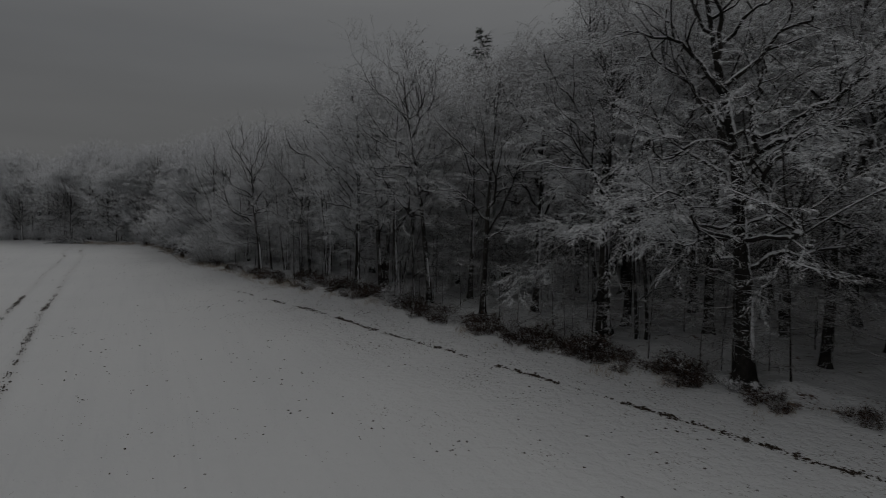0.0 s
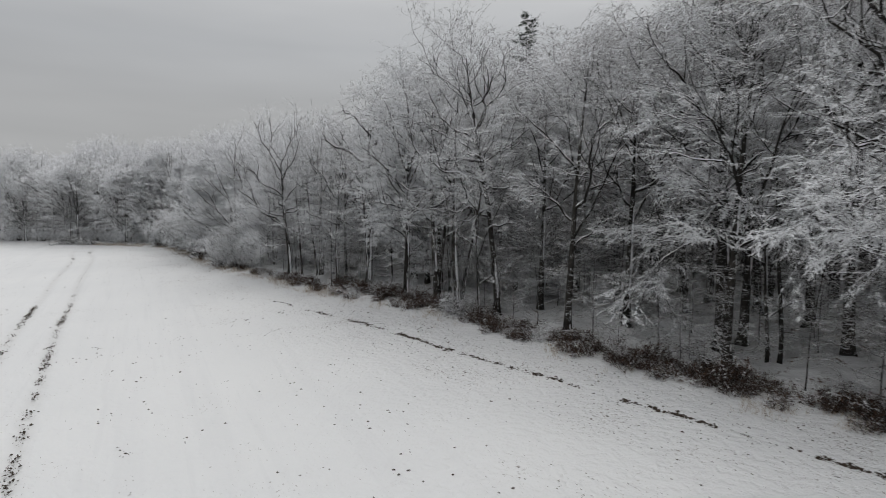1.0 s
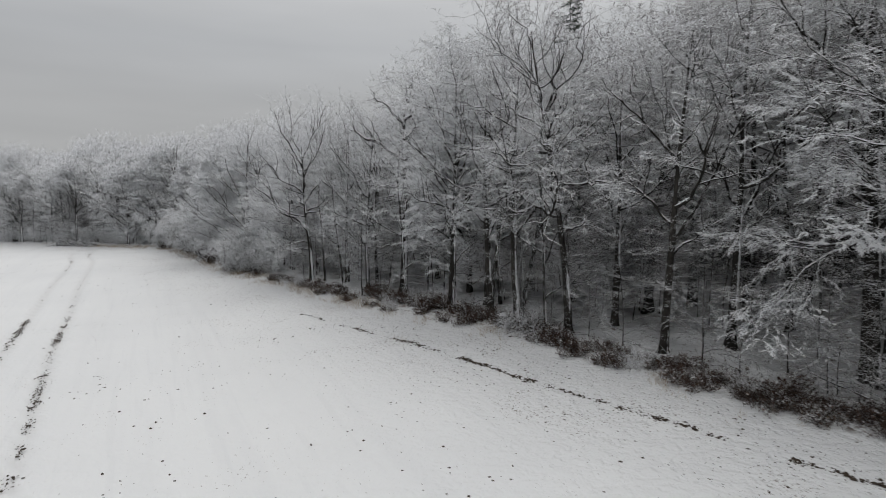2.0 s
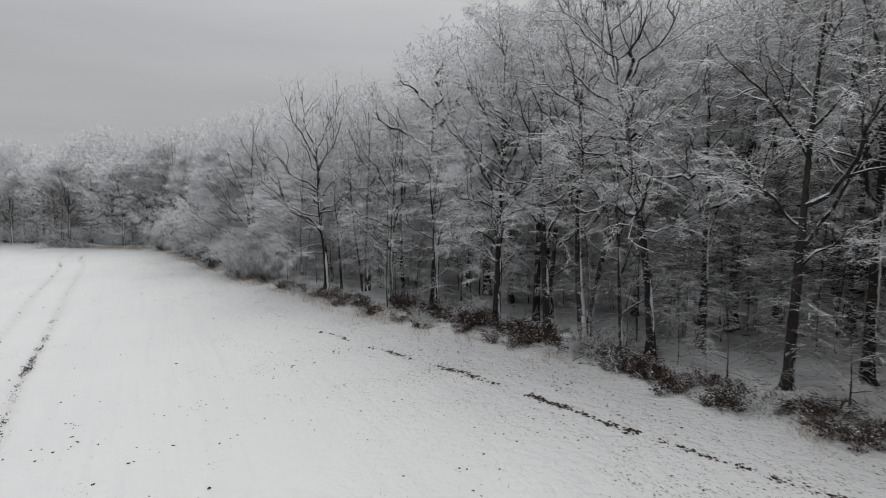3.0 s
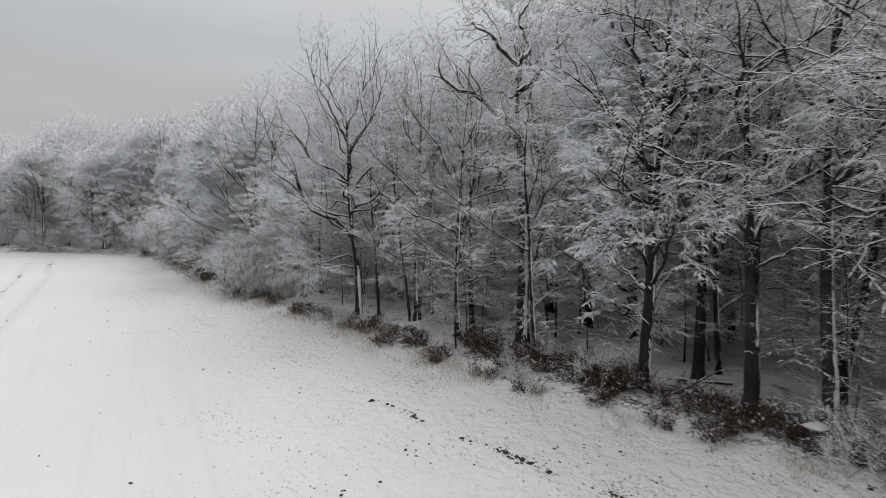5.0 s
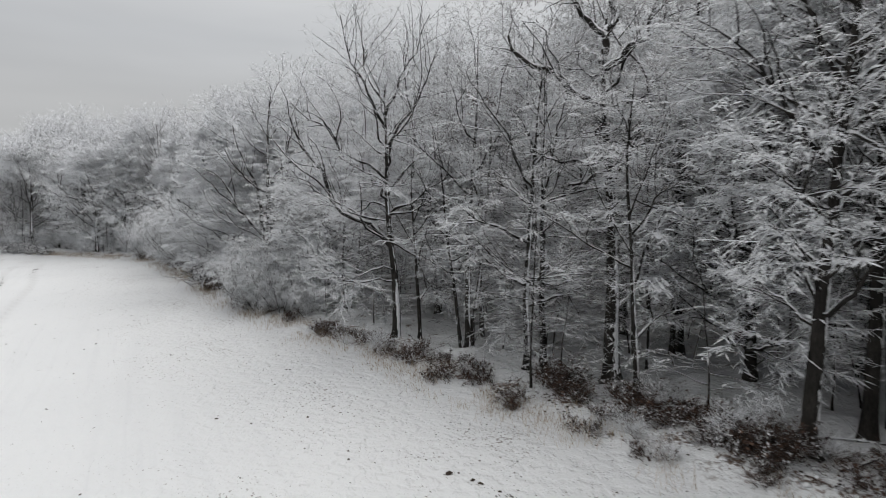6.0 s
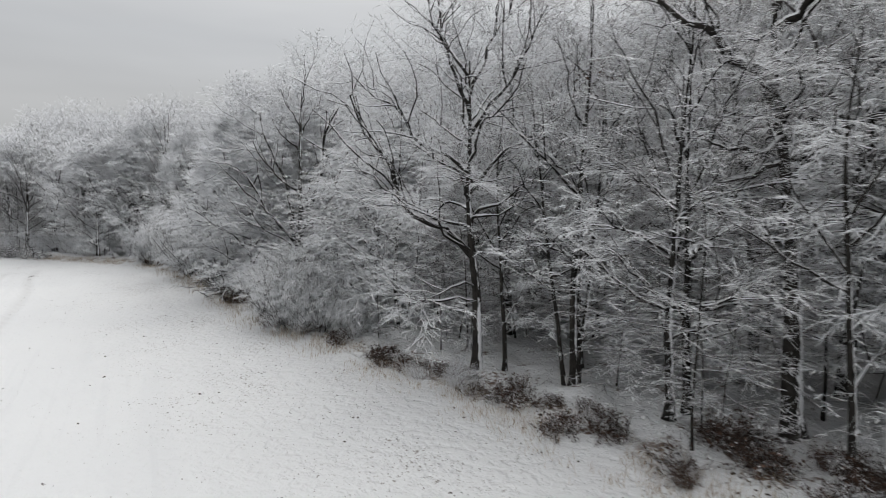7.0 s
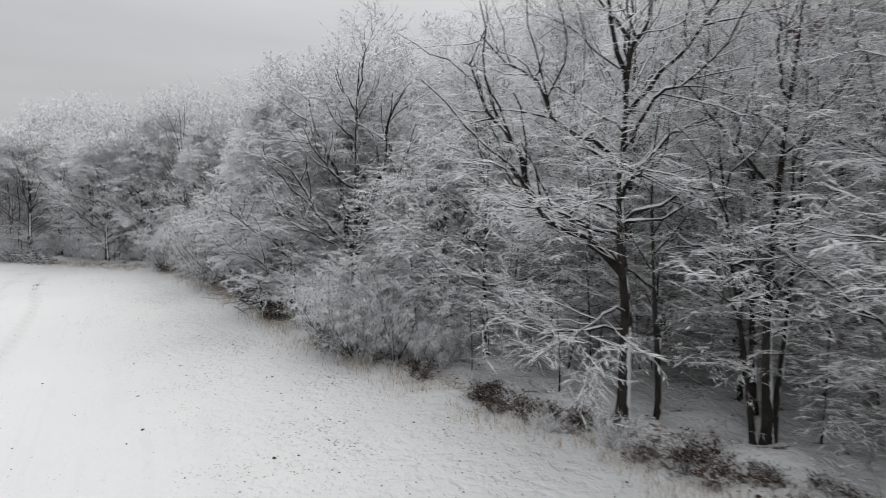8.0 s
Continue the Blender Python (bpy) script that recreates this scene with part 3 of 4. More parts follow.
PULL = (-0.3, -0.3, 0)  # limbs reach out to the light over the field
broad_oak = edge_tree("oak_tree", (11.2, 21.6), 11, 17, 0.4, OAK, "broad frosted oak with low sweeping limbs at the field's edge", forks=0, lumpy=3, limbs=22, sub=11, fine=7, twigs=11, low=0.26, pull=PULL, top=0.5, limb_len=0.36,
                      main=((0.33, (-1, -0.3, 0.1), 6.5, 0.1), (0.35, (1, -0.2, 0.05), 5.5, 0.1), (0.33, (-0.8, -0.6, 0.3), 6, 0.09), (0.45, (0.7, 0, 0.8), 7, 0.12), (0.5, (-0.7, 0.1, 0.8), 7, 0.12)))
beech_a = edge_tree("beech_tree", (8.2, 29.9), 12, 16.5, 0.34, BEECH, "tall beech with snow-laden hanging sprays", forks=0, limbs=20, sub=10, fine=7, twigs=9, low=0.25, pull=PULL, lumpy=9,
                    main=((0.33, (-1, -0.35, 0.12), 4.6, 0.06, 2.6), (0.36, (-0.7, -0.9, 0.2), 4.2, 0.06, 1.8), (0.38, (0.9, -0.7, 0.2), 4.6, 0.06, 1.4), (0.48, (-0.9, -0.5, 0.6), 5, 0.07, 0.8), (0.6, (-0.7, 0, 1), 6, 0.1), (0.6, (0.7, 0, 1), 6, 0.1), (0.62, (0.3, 0.2, 1), 6, 0.1)))
slim_a = edge_tree("beech_tree", (2.2, 33.5), 13, 15, 0.2, BEECH, "slim dark-stemmed beech with frosted twigs", limbs=26, sub=9, fine=6, twigs=9, crooked=0.015, low=0.28, forks=2, twig=M_DEEP_TWIG, pull=(-0.15, -0.15, 0))
snow_oak = edge_tree("oak_tree", (-1.0, 37.3), 14, 15, 0.2, OAK, "slender oak with a snow-plastered stem and a crooked limb", forks=0, limbs=22, sub=9, fine=5, twigs=8, low=0.35, pull=PULL,
                     main=((0.6, (-1, -0.2, 0.15), 3.2, 0.1), (0.59, (0.9, 0.1, 0.6), 3, 0.07), (0.72, (0.5, 0, 1), 4, 0.09), (0.76, (-0.5, 0, 1), 4, 0.09)))
forked = edge_tree("beech_tree", (-3.1, 39.5), 15, 14.5, 0.22, BEECH, "twin-stemmed beech with streaks of blown snow", stems=[((0, 0), (0.0, 0, 1), 1, 1), ((0.1, 0.05), (0.14, 0.05, 1), 0.9, 0.7)], limbs=28, sub=8, fine=6, twigs=9, low=0.36, forks=1, pull=(-0.15, -0.15, 0))
old_oak = edge_tree("oak_tree", (-9.6, 48.8), 16, 12.5, 0.29, OAK, "old oak with thick crooked snow-topped limbs", forks=0, limbs=8, sub=7, fine=4, twigs=5, low=0.34, top=0.5, thick=0.0115, gnarl=0.4, inner=0.4, limb_len=0.26,
                    main=((0.7, (-1.3, -0.3, 0.8), 5, 0.2), (0.63, (-1, -0.2, -0.05), 3.0, 0.1), (0.58, (-1, -0.3, -0.4), 3.4, 0.09), (0.75, (1, 0, 0.05), 2.6, 0.09), (0.86, (0.8, 0.1, 0.7), 3.6, 0.15), (0.9, (-0.8, 0, 0.7), 3.8, 0.15), (0.95, (0.1, 0.1, 1), 3.6, 0.13)))
field_oak = edge_tree("oak_tree", (-17.1, 54.4), 17, 10.5, 0.2, {**OAK, "flat": 0.35, "gnarl": 0.25}, "spreading oak covered with hoar frost", forks=0, limbs=12, sub=11, fine=5, twigs=5, low=0.5, thick=0.0115, spray=0.4, inner=0.4, pull=(-0.2, -0.2, 0), top=0.55, limb_len=0.33, twig=M_RIME,
                      main=((0.26, (-1, -0.3, 0.0), 3.8, 0.05), (0.3, (-0.8, -0.6, -0.15), 3.4, 0.045), (0.4, (-0.55, -0.1, 1), 7.0, 0.13), (0.42, (-0.9, -0.6, 0.2), 4.4, 0.06), (0.5, (-1, -0.3, 0.3), 4.6, 0.07), (0.5, (0.9, -0.2, 0.45), 3.6, 0.07),
                            (0.6, (0.9, -0.2, 0.7), 4.4, 0.08), (0.66, (-0.9, 0.2, 0.7), 5.0, 0.08), (0.78, (0.6, -0.4, 0.9), 4.6, 0.07), (0.84, (-0.5, -0.3, 1), 4.8, 0.07), (0.9, (0.3, 0.3, 1), 4.6, 0.065), (0.95, (-0.25, 0.1, 1), 4.2, 0.06)))
stout = edge_tree("beech_tree", (-6.5, 43.4), 24, 14, 0.22, BEECH, "stout beech with a dark stem and a snowy side limb", forks=0, limbs=28, sub=9, fine=6, twigs=9, low=0.2, lumpy=4, twig=M_RIME, limb_len=0.25,
                  main=((0.42, (-0.9, -0.6, 0.1), 3.8, 0.06), (0.6, (-0.5, 0, 1), 5, 0.09), (0.6, (0.5, 0.1, 1), 5, 0.1)))
slim_b = edge_tree("beech_tree", (-12.2, 50.0), 18, 13, 0.14, BEECH, "slim bending beech with snow along its stem", limbs=26, sub=7, fine=5, twigs=5, low=0.2, forks=1, thick=0.012)
twin = edge_tree("hornbeam_tree", (-14.1, 52.8), 19, 12, 0.15, BEECH, "many-stemmed hornbeam with frosted branches", stems=[((0, 0), (0.0, 0.02, 1), 1, 1), ((-0.25, 0.1), (-0.11, 0, 1), 0.85, 0.55), ((0.1, 0), (0.12, 0, 1), 0.9, 0.6)], limbs=36, sub=7, fine=5, twigs=5, low=0.3, forks=0, thick=0.012)
bushy = edge_tree("beech_tree", (-29.5, 70.0), 20, 11, 0.18, BEECH, "young beech white with frost down to the ground", limbs=44, sub=9, fine=7, twigs=9, low=0.05, forks=1, pull=PULL, limb_len=0.32, angle=(35, 64), level=0.65, thick=0.02, spray=0.34, twig=M_RIME)
fan_beech = edge_tree("beech_tree", (-25.6, 65.8), 26, 12.2, 0.24, BEECH, "beech with a fan of snow-topped leaders above a dark stem", forks=0, limbs=12, inner=0.42, sub=7, fine=6, twigs=7, low=0.3, thick=0.014, spray=0.32, limb_len=0.24, twig=M_RIME,
                      main=((0.27, (-0.85, -0.2, 1), 6.5, 0.14), (0.3, (-0.45, 0.1, 1), 7.5, 0.14), (0.33, (0.4, -0.2, 1), 7.5, 0.14), (0.38, (0.75, 0.1, 1), 6, 0.11), (0.3, (-1, -0.5, 0.5), 4.4, 0.06, 0.6), (0.32, (0.9, -0.6, 0.5), 4, 0.06, 0.6)))
far_fork = edge_tree("beech_tree", (-48.2, 93.0), 21, 12, 0.26, BEECH, "far twin-stemmed beech at the end of the field", stems=[((0, 0), (0.04, 0, 1), 1, 1), ((-0.2, 0), (-0.05, 0, 1), 0.95, 0.8)], limbs=44, sub=9, fine=6, twigs=9, low=0.12, forks=1, pull=(0, -0.3, 0), angle=(32, 60), level=0.6, thick=0.022, spray=0.38, twig=M_RIME)
far_bushy = make_tree("beech_tree", (-52.0, 93.4), wood_of(23, 12.5, 0.18, limbs=48, sub=7, fine=5, twigs=6, low=0.05, spray=0.38, thick=0.022, pull=(0, -0.2, 0), l1=(6, 4), l2=(3, 3), **{**BEECH, "limb_len": 0.32, "angle": (32, 60), "level": 0.6, "forks": 1}), "frosted beech in the far edge of the wood", "edge trees", limb=M_FROST_LIMB, twig=M_RIME)
thin_a = make_tree("young_beech", (-1.9, 37.9), wood_of(22, 11, 0.1, capped=False, limbs=20, sub=7, fine=5, twigs=8, low=0.15, pull=PULL, **BEECH), "thin young beech with bare frosted twigs", "young trees")

random.seed(5)
for proto, x, y, k, spin in (
    (slim_a, 5.3, 34.2, 1.1, 40), (thin_a, 9.4, 28.4, 1.0, 0), (slim_a, 9.7, 31.1, 1.15, 30), (slim_a, 15.6, 23.8, 1.15, -20), (thin_a, 9.8, 28.2, 1.1, 50),
    (slim_a, 7.4, 27.8, 1.0, -40), (forked, -4.4, 40.9, 1.0, 50), (slim_a, 1.7, 38.9, 0.98, 60), (slim_a, -4.4, 44.3, 1.0, 70),
    (thin_a, -3.5, 44.7, 1.15, 0), (slim_a, 1.0, 45.2, 0.9, 20), (thin_a, -9.4, 47.0, 1.05, 30), (slim_b, -11.6, 50.4, 0.95, 60), (thin_a, -16.1, 54.6, 0.95, 60),
    (thin_a, -13.4, 54.7, 1.1, -40), (slim_b, -20.2, 60.5, 0.85, 40), (bushy, -33.5, 79.0, 1.1, 30), (bushy, -25.5, 68.5, 1.05, -30), (twin, -37.5, 85.5, 0.95, 30),
    (bushy, -5.2, 48.4, 1.15, 0), (beech_a, 18.5, 16.5, 1.0, 20), (broad_oak, 26.0, 9.5, 0.95, 30), (bushy, -40.0, 88.0, 1.0, 10), (bushy, -21.5, 63.5, 0.95, 60),
):
    stand(proto, x, y, spin, k)

# a tuft of withered leaves high in the hornbeam
gl = np.random.default_rng(72)
c = np.array([[0.55, -0.1, 9.6]]) + gl.normal(size=(150, 3)) * [0.35, 0.3, 0.28]
a_, b_ = unit(gl.normal(size=(150, 3))) * 0.07, unit(gl.normal(size=(150, 3))) * 0.045
i = np.arange(150)[:, None] * 4
tuft = Soup().add(np.stack([c - a_, c - b_, c + a_, c + b_ + [0, 0, 0.01]], 1), np.concatenate([i, i + 1, i + 2, i + 3], 1))
tagged(part("withered_foliage", tuft.mesh("withered_foliage", M_LEAF, False), twin, "dark withered leaves left on the top"), kind="stuff")

# a line of frosted trees closes the far end of the field
g = np.random.default_rng(71)
for k in range(16):
    x = -48 - 4.0 * k + g.uniform(-1.2, 1.2)
    y = 90.5 + (-46.5 - x) * 0.575 + g.uniform(0, 3.5)
    stand((far_bushy, far_bushy, far_fork, slim_a)[int(g.choice(4, p=(0.67, 0.11, 0.11, 0.11)))], x, y, g.uniform(-40, 60), g.uniform(0.98, 1.22) * (0.86 if k % 4 == 3 else 1.0))

# ---- the depth of the wood ----
LOW = dict(l1=(6, 4), l2=(3, 3))
DEEP = dict(limbs=32, sub=7, fine=5, twigs=7, spray=0.36, thick=0.016, **LOW)
FAR = dict(limbs=24, sub=6, fine=4, twigs=5, spray=0.5, thick=0.026, **LOW)
deep = [
    make_tree("forest_beech", (4.0, 52.0), wood_of(31, 14.5, 0.2, low=0.22, **DEEP, **BEECH), "frosted beech deep in the wood", "trees of the wood", 0, limb=M_FROST_LIMB, twig=M_TWIG),
    make_tree("forest_beech", (12.0, 44.0), wood_of(32, 13.8, 0.16, low=0.22, **DEEP, **BEECH), "frosted beech deep in the wood", "trees of the wood", 0, limb=M_FROST_LIMB, twig=M_TWIG),
    make_tree("forest_oak", (-5.0, 58.0), wood_of(33, 13.5, 0.22, low=0.22, **DEEP, **OAK), "frosted oak deep in the wood", "trees of the wood", 0, limb=M_FROST_LIMB, twig=M_TWIG),
]
back = [
    make_tree("forest_beech", (14.0, 62.0), wood_of(34, 14.5, 0.2, low=0.25, **FAR, **BEECH), "frosted beech at the back of the wood", "trees of the wood", 0, limb=M_FROST_LIMB, twig=M_DEEP_TWIG),
    make_tree("forest_oak", (2.0, 70.0), wood_of(35, 13.5, 0.22, low=0.25, **FAR, **OAK), "frosted oak at the back of the wood", "trees of the wood", 0, limb=M_FROST_LIMB, twig=M_DEEP_TWIG),
]
far_wood = [
    make_tree("forest_beech", (-60.0, 104.0), wood_of(36, 14.5, 0.2, low=0.06, **{**FAR, "limbs": 42, "fine": 5, "twigs": 7, "spray": 0.38, "thick": 0.021, "forks": 1}, **{k: v for k, v in {**BEECH, "angle": (32, 60), "level": 0.6}.items() if k != "forks"}), "frosted beech in the wood beyond the field", "trees of the wood", 0, limb=M_FROST_LIMB, twig=M_RIME),
    make_tree("forest_oak", (-75.0, 113.0), wood_of(37, 13.5, 0.2, low=0.08, **{**FAR, "limbs": 42, "fine": 5, "twigs": 7, "spray": 0.38, "thick": 0.021, "forks": 1}, **{k: v for k, v in {**OAK, "angle": (35, 66)}.items() if k != "forks"}), "frosted oak in the wood beyond the field", "trees of the wood", 0, limb=M_FROST_LIMB, twig=M_RIME),
]
g = np.random.default_rng(77)
taken = [(o.location.x, o.location.y) for o in scene.objects if o.parent is None and "category" in o and o["category"] == "tree"]
for _ in range(6000):
    u, v = g.uniform(-12, 165), g.uniform(-5, 62)
    x, y = -0.69 * u + 0.7238 * v + 8, 0.7238 * u + 0.69 * v + 8
    d = float(inside(x, y))
    if not (6.5 if u < 58 else 3.0) < d < (40 if u < 62 else 24) or x < -106:
        continue
    gap = 3.1 if d < 16 else 4.3
    if min(math.hypot(x - a, y - b) for a, b in taken) < gap:
        continue
    taken.append((x, y))
    kinds = far_wood if u > 49 else deep if d < 19 else back
    stand(kinds[int(g.integers(len(kinds)))], x, y, g.uniform(0, 360), g.uniform(0.88, 1.1) * float(np.interp(u, (0, 40, 48, 66, 76, 95), (1.26, 1.25, 0.98, 0.92, 0.98, 1.06))))

# ---- saplings and bushes under the edge ----
def shrub_of(seed, height, stems, spread, fine, twigs, thick=0.008, spray=0.35, flat=0.8, sides=4):
    g = np.random.default_rng(seed)
    a = g.uniform(0, 6.283, stems)
    s = np.stack([np.cos(a), np.sin(a), 0 * a], 1) * g.uniform(0, 0.25 * spread, (stems, 1))
    w = np.stack([np.cos(a) * spread, np.sin(a) * spread, np.ones(stems)], 1) + 0.3 * g.normal(size=(stems, 3))
    L = height * g.uniform(0.6, 1.15, stems)
    P = grow(s - [0, 0, 0.08], w, L, 7, g, 0.12, 0.02)
    R = taper(np.maximum(0.0045 * L, 0.005), 7, 0.3)
    stem, twig = Soup().add(*tube(P, R, sides)), Soup()
    s, w, r, t, who = sprout(P, R, fine, 0.15, 1.0, g, (30, 65), flat)
    L2 = L[who] * (0.42 - 0.2 * t) * g.uniform(0.6, 1.3, len(t))
    P2 = grow(s, w, L2, 2, g, 0.16, 0.0)
    R2 = taper(np.full(len(t), thick), 2, 0.5)
    twig.add(*tube(P2, R2, 3))
    s, w, r, t, _ = sprout(P2, R2, twigs, 0.15, 1.0, g, (20, 60), flat)
    twig.add(*tents(s, s + w * (spray * g.uniform(0.4, 1.2, len(t)))[:, None], thick * g.uniform(1.0, 2.2, len(t))))
    return stem, twig, (P2, R2, g)


def make_shrub(name, x, y, parts, mats, label, group, spin=0.0, leaves=0):
    stem, twig, (P2, R2, g) = parts
    ob = thing(name, x, y, label, "shrub", group, spin)
    tagged(part("bush_body", stem.mesh("bush_body", mats[0]), ob), kind="stuff")
    tagged(part("twig_mass", twig.mesh("twig_mass", mats[1], False), ob), kind="stuff")
    if leaves:
        s, w, r, t, _ = sprout(P2, R2, leaves, 0.1, 1.0, g, (20, 90))
        u = unit(g.normal(size=w.shape)) * g.uniform(0.03, 0.07, (len(t), 1))
        q = unit(np.cross(u, w)) * g.uniform(0.02, 0.045, (len(t), 1))
        soup = Soup()
        i = np.arange(len(t))[:, None] * 4
        v = np.stack([s, s + u + q, s + 2 * u + [0, 0, 0.015], s + u - q], 1)
        soup.add(v, np.concatenate([i, i + 1, i + 2, i + 3], 1))
        tagged(part("foliage", soup.mesh("foliage", M_LEAF, False), ob, "withered russet leaves, some with snow"), kind="stuff")
    return ob


fan = np.random.default_rng(40)
shoots = [((0.25 * math.cos(q), 0.25 * math.sin(q)), (k * math.cos(q), k * math.sin(q), 1.0), h, 1.0) for q, k, h in zip(np.arange(13) * 2.4, np.linspace(0.1, 1.35, 13), fan.uniform(0.75, 1.1, 13))]
frost_bush = make_tree("hazel_bush", (-25.0, 61.6), wood_of(41, 3.2, 0.03, stems=shoots, limbs=13 * 8, sub=5, fine=3, twigs=6, low=0.12, limb_len=0.36, gnarl=0.14, angle=(30, 55), level=0.4, droop=-0.06, spray=0.24, thick=0.0105, **LOW),
                       "dense hazel bush grey with frost beside the field", "frosted bushes", twig=M_DEEP_TWIG, category="shrub")
for x, y, k in ((-23.6, 60.6, 0.8), (-21.9, 59.2, 0.5), (-26.6, 64.0, 0.7), (-36.2, 78.6, 1.5), (-34.0, 77.4, 1.3), (-39.0, 83.6, 1.4), (-41.8, 86.6, 1.1)):
    stand(frost_bush, x, y, random.uniform(0, 360), k)

SAPLING = dict(spray=0.24, thick=0.0085, gnarl=0.1, angle=(60, 88), flat=0.2, level=0.9, rise=0.0, sub=5, fine=3, twigs=6, **LOW)
low_bush = make_tree("hazel_bush", (-44.5, 88.6), wood_of(42, 3.4, 0.03, stems=shoots[::2], limbs=7 * 8, sub=5, fine=3, twigs=5, low=0.08, limb_len=0.4, gnarl=0.14, angle=(30, 60), level=0.4, spray=0.34, thick=0.018, **LOW),
                     "far hazel bush grey with frost", "frosted bushes", twig=M_RIME, category="shrub")
for k in range(30):
    x = -46.5 - 2.0 * k + g.uniform(-0.8, 0.8)
    stand(low_bush, x, 89.3 + (-46.5 - x) * 0.575 + g.uniform(0.6, 2.8), g.uniform(0, 360), g.uniform(0.3, 0.65))

sapling = [make_tree("beech_sapling", (-7.6, 46.2), wood_of(51, 5.5, 0.035, limbs=16, low=0.12, limb_len=0.42, lumpy=1, **SAPLING), "beech sapling with level snow-dusted sprays", "saplings"),
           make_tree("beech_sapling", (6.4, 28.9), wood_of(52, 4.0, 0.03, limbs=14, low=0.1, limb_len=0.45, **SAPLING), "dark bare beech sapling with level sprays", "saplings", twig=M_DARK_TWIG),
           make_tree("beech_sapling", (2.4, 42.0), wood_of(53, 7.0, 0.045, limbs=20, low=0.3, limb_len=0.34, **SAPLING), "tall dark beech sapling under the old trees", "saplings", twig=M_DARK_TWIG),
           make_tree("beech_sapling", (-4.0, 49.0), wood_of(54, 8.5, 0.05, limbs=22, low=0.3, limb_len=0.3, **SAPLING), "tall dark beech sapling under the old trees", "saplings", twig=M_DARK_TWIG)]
count = 0
for _ in range(6000):
    u, v = g.uniform(-10, 130), g.uniform(-2, 50)
    x, y = -0.69 * u + 0.7238 * v + 8, 0.7238 * u + 0.69 * v + 8
    d = float(inside(x, y))
    if not 1.2 < d < 30 or count >= 210 or g.uniform() > 1.2 - d / 32:
        continue
    stand(sapling[int(g.choice(4, p=(0.06, 0.44 if y < 36 else 0.14, 0.25, 0.25 if y < 36 else 0.55) if d < 6 else (0.05, 0.3, 0.35, 0.3)))], x, y, g.uniform(0, 360), g.uniform(0.7, 1.25))
    count += 1

for k in range(45):
    # level frosted sprays close the gaps between the stems at the far half of the edge
    u, v = g.uniform(46, 80), g.uniform(-2, 16)
    x, y = -0.69 * u + 0.7238 * v + 8, 0.7238 * u + 0.69 * v + 8
    if 1.6 < inside(x, y) < 10:
        stand(sapling[0], x, y, g.uniform(0, 360), g.uniform(0.6, 1.2))

grey_sapling = make_tree("beech_sapling", (-11.0, 53.0), wood_of(55, 6.5, 0.036, limbs=30, low=0.2, limb_len=0.38, **{**SAPLING, "fine": 4, "thick": 0.011}), "grey beech sapling with level frosted sprays", "saplings", twig=M_DEEP_TWIG)
for k in range(270):
    u, v = g.uniform(22, 78), g.uniform(-2, 22)
    x, y = -0.69 * u + 0.7238 * v + 8, 0.7238 * u + 0.69 * v + 8
    if (7.0 if u < 44 else 2.6) < inside(x, y) < 15:
        stand(grey_sapling, x, y, g.uniform(0, 360), g.uniform(0.65, 1.3))

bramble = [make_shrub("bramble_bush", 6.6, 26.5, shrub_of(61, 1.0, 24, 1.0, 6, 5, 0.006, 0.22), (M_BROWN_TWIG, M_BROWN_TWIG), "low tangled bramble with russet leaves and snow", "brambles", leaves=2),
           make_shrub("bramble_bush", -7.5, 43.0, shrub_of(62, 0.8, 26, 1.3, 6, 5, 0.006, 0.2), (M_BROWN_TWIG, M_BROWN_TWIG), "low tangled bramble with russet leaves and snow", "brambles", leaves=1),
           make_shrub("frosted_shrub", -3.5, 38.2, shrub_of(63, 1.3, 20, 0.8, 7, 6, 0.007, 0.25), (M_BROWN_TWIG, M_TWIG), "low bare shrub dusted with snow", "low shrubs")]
total = np.concatenate([[0], np.cumsum(np.hypot(*np.diff(BORDER[2:20], axis=0).T))])
for k in range(155):
    s = g.uniform(4, total[-1])
    i = int(np.searchsorted(total, s)) - 1
    f = (s - total[i]) / (total[i + 1] - total[i])
    a, b = BORDER[2 + i], BORDER[3 + i]
    nrm = np.array([b[1] - a[1], -(b[0] - a[0])]) / np.hypot(*(b - a))
    p = a + f * (b - a) + nrm * g.uniform(-0.1, 1.6)
    if 36.2 < p[1] < 39.5 and k % 3:
        continue  # a stretch where the bank lies open under snow
    stand(bramble[int(g.choice(3, p=(0.5, 0.42, 0.08)))], float(p[0]), float(p[1]), g.uniform(0, 360), g.uniform(0.35, 0.8))

for k in range(62):
    # the thickest stretch of the bank
    f = g.uniform(0, 1)
    x, y = -3.5 - 9.0 * f + g.uniform(0, 1.5), 37.6 + 10.4 * f + g.uniform(0, 1.5)
    if inside(x, y) > 0.2:
        stand(bramble[int(g.choice(3, p=(0.56, 0.38, 0.06)))], x, y, g.uniform(0, 360), g.uniform(0.5, 0.95))

for k in range(22):
    # brown undergrowth between the stems behind the bank
    u, v = g.uniform(20, 54), g.uniform(6, 13)
    x, y = -0.69 * u + 0.7238 * v + 8, 0.7238 * u + 0.69 * v + 8
    if 2.5 < inside(x, y) < 9:
        stand(bramble[int(g.choice(2, p=(0.6, 0.4)))], x, y, g.uniform(0, 360), g.uniform(0.5, 0.9))

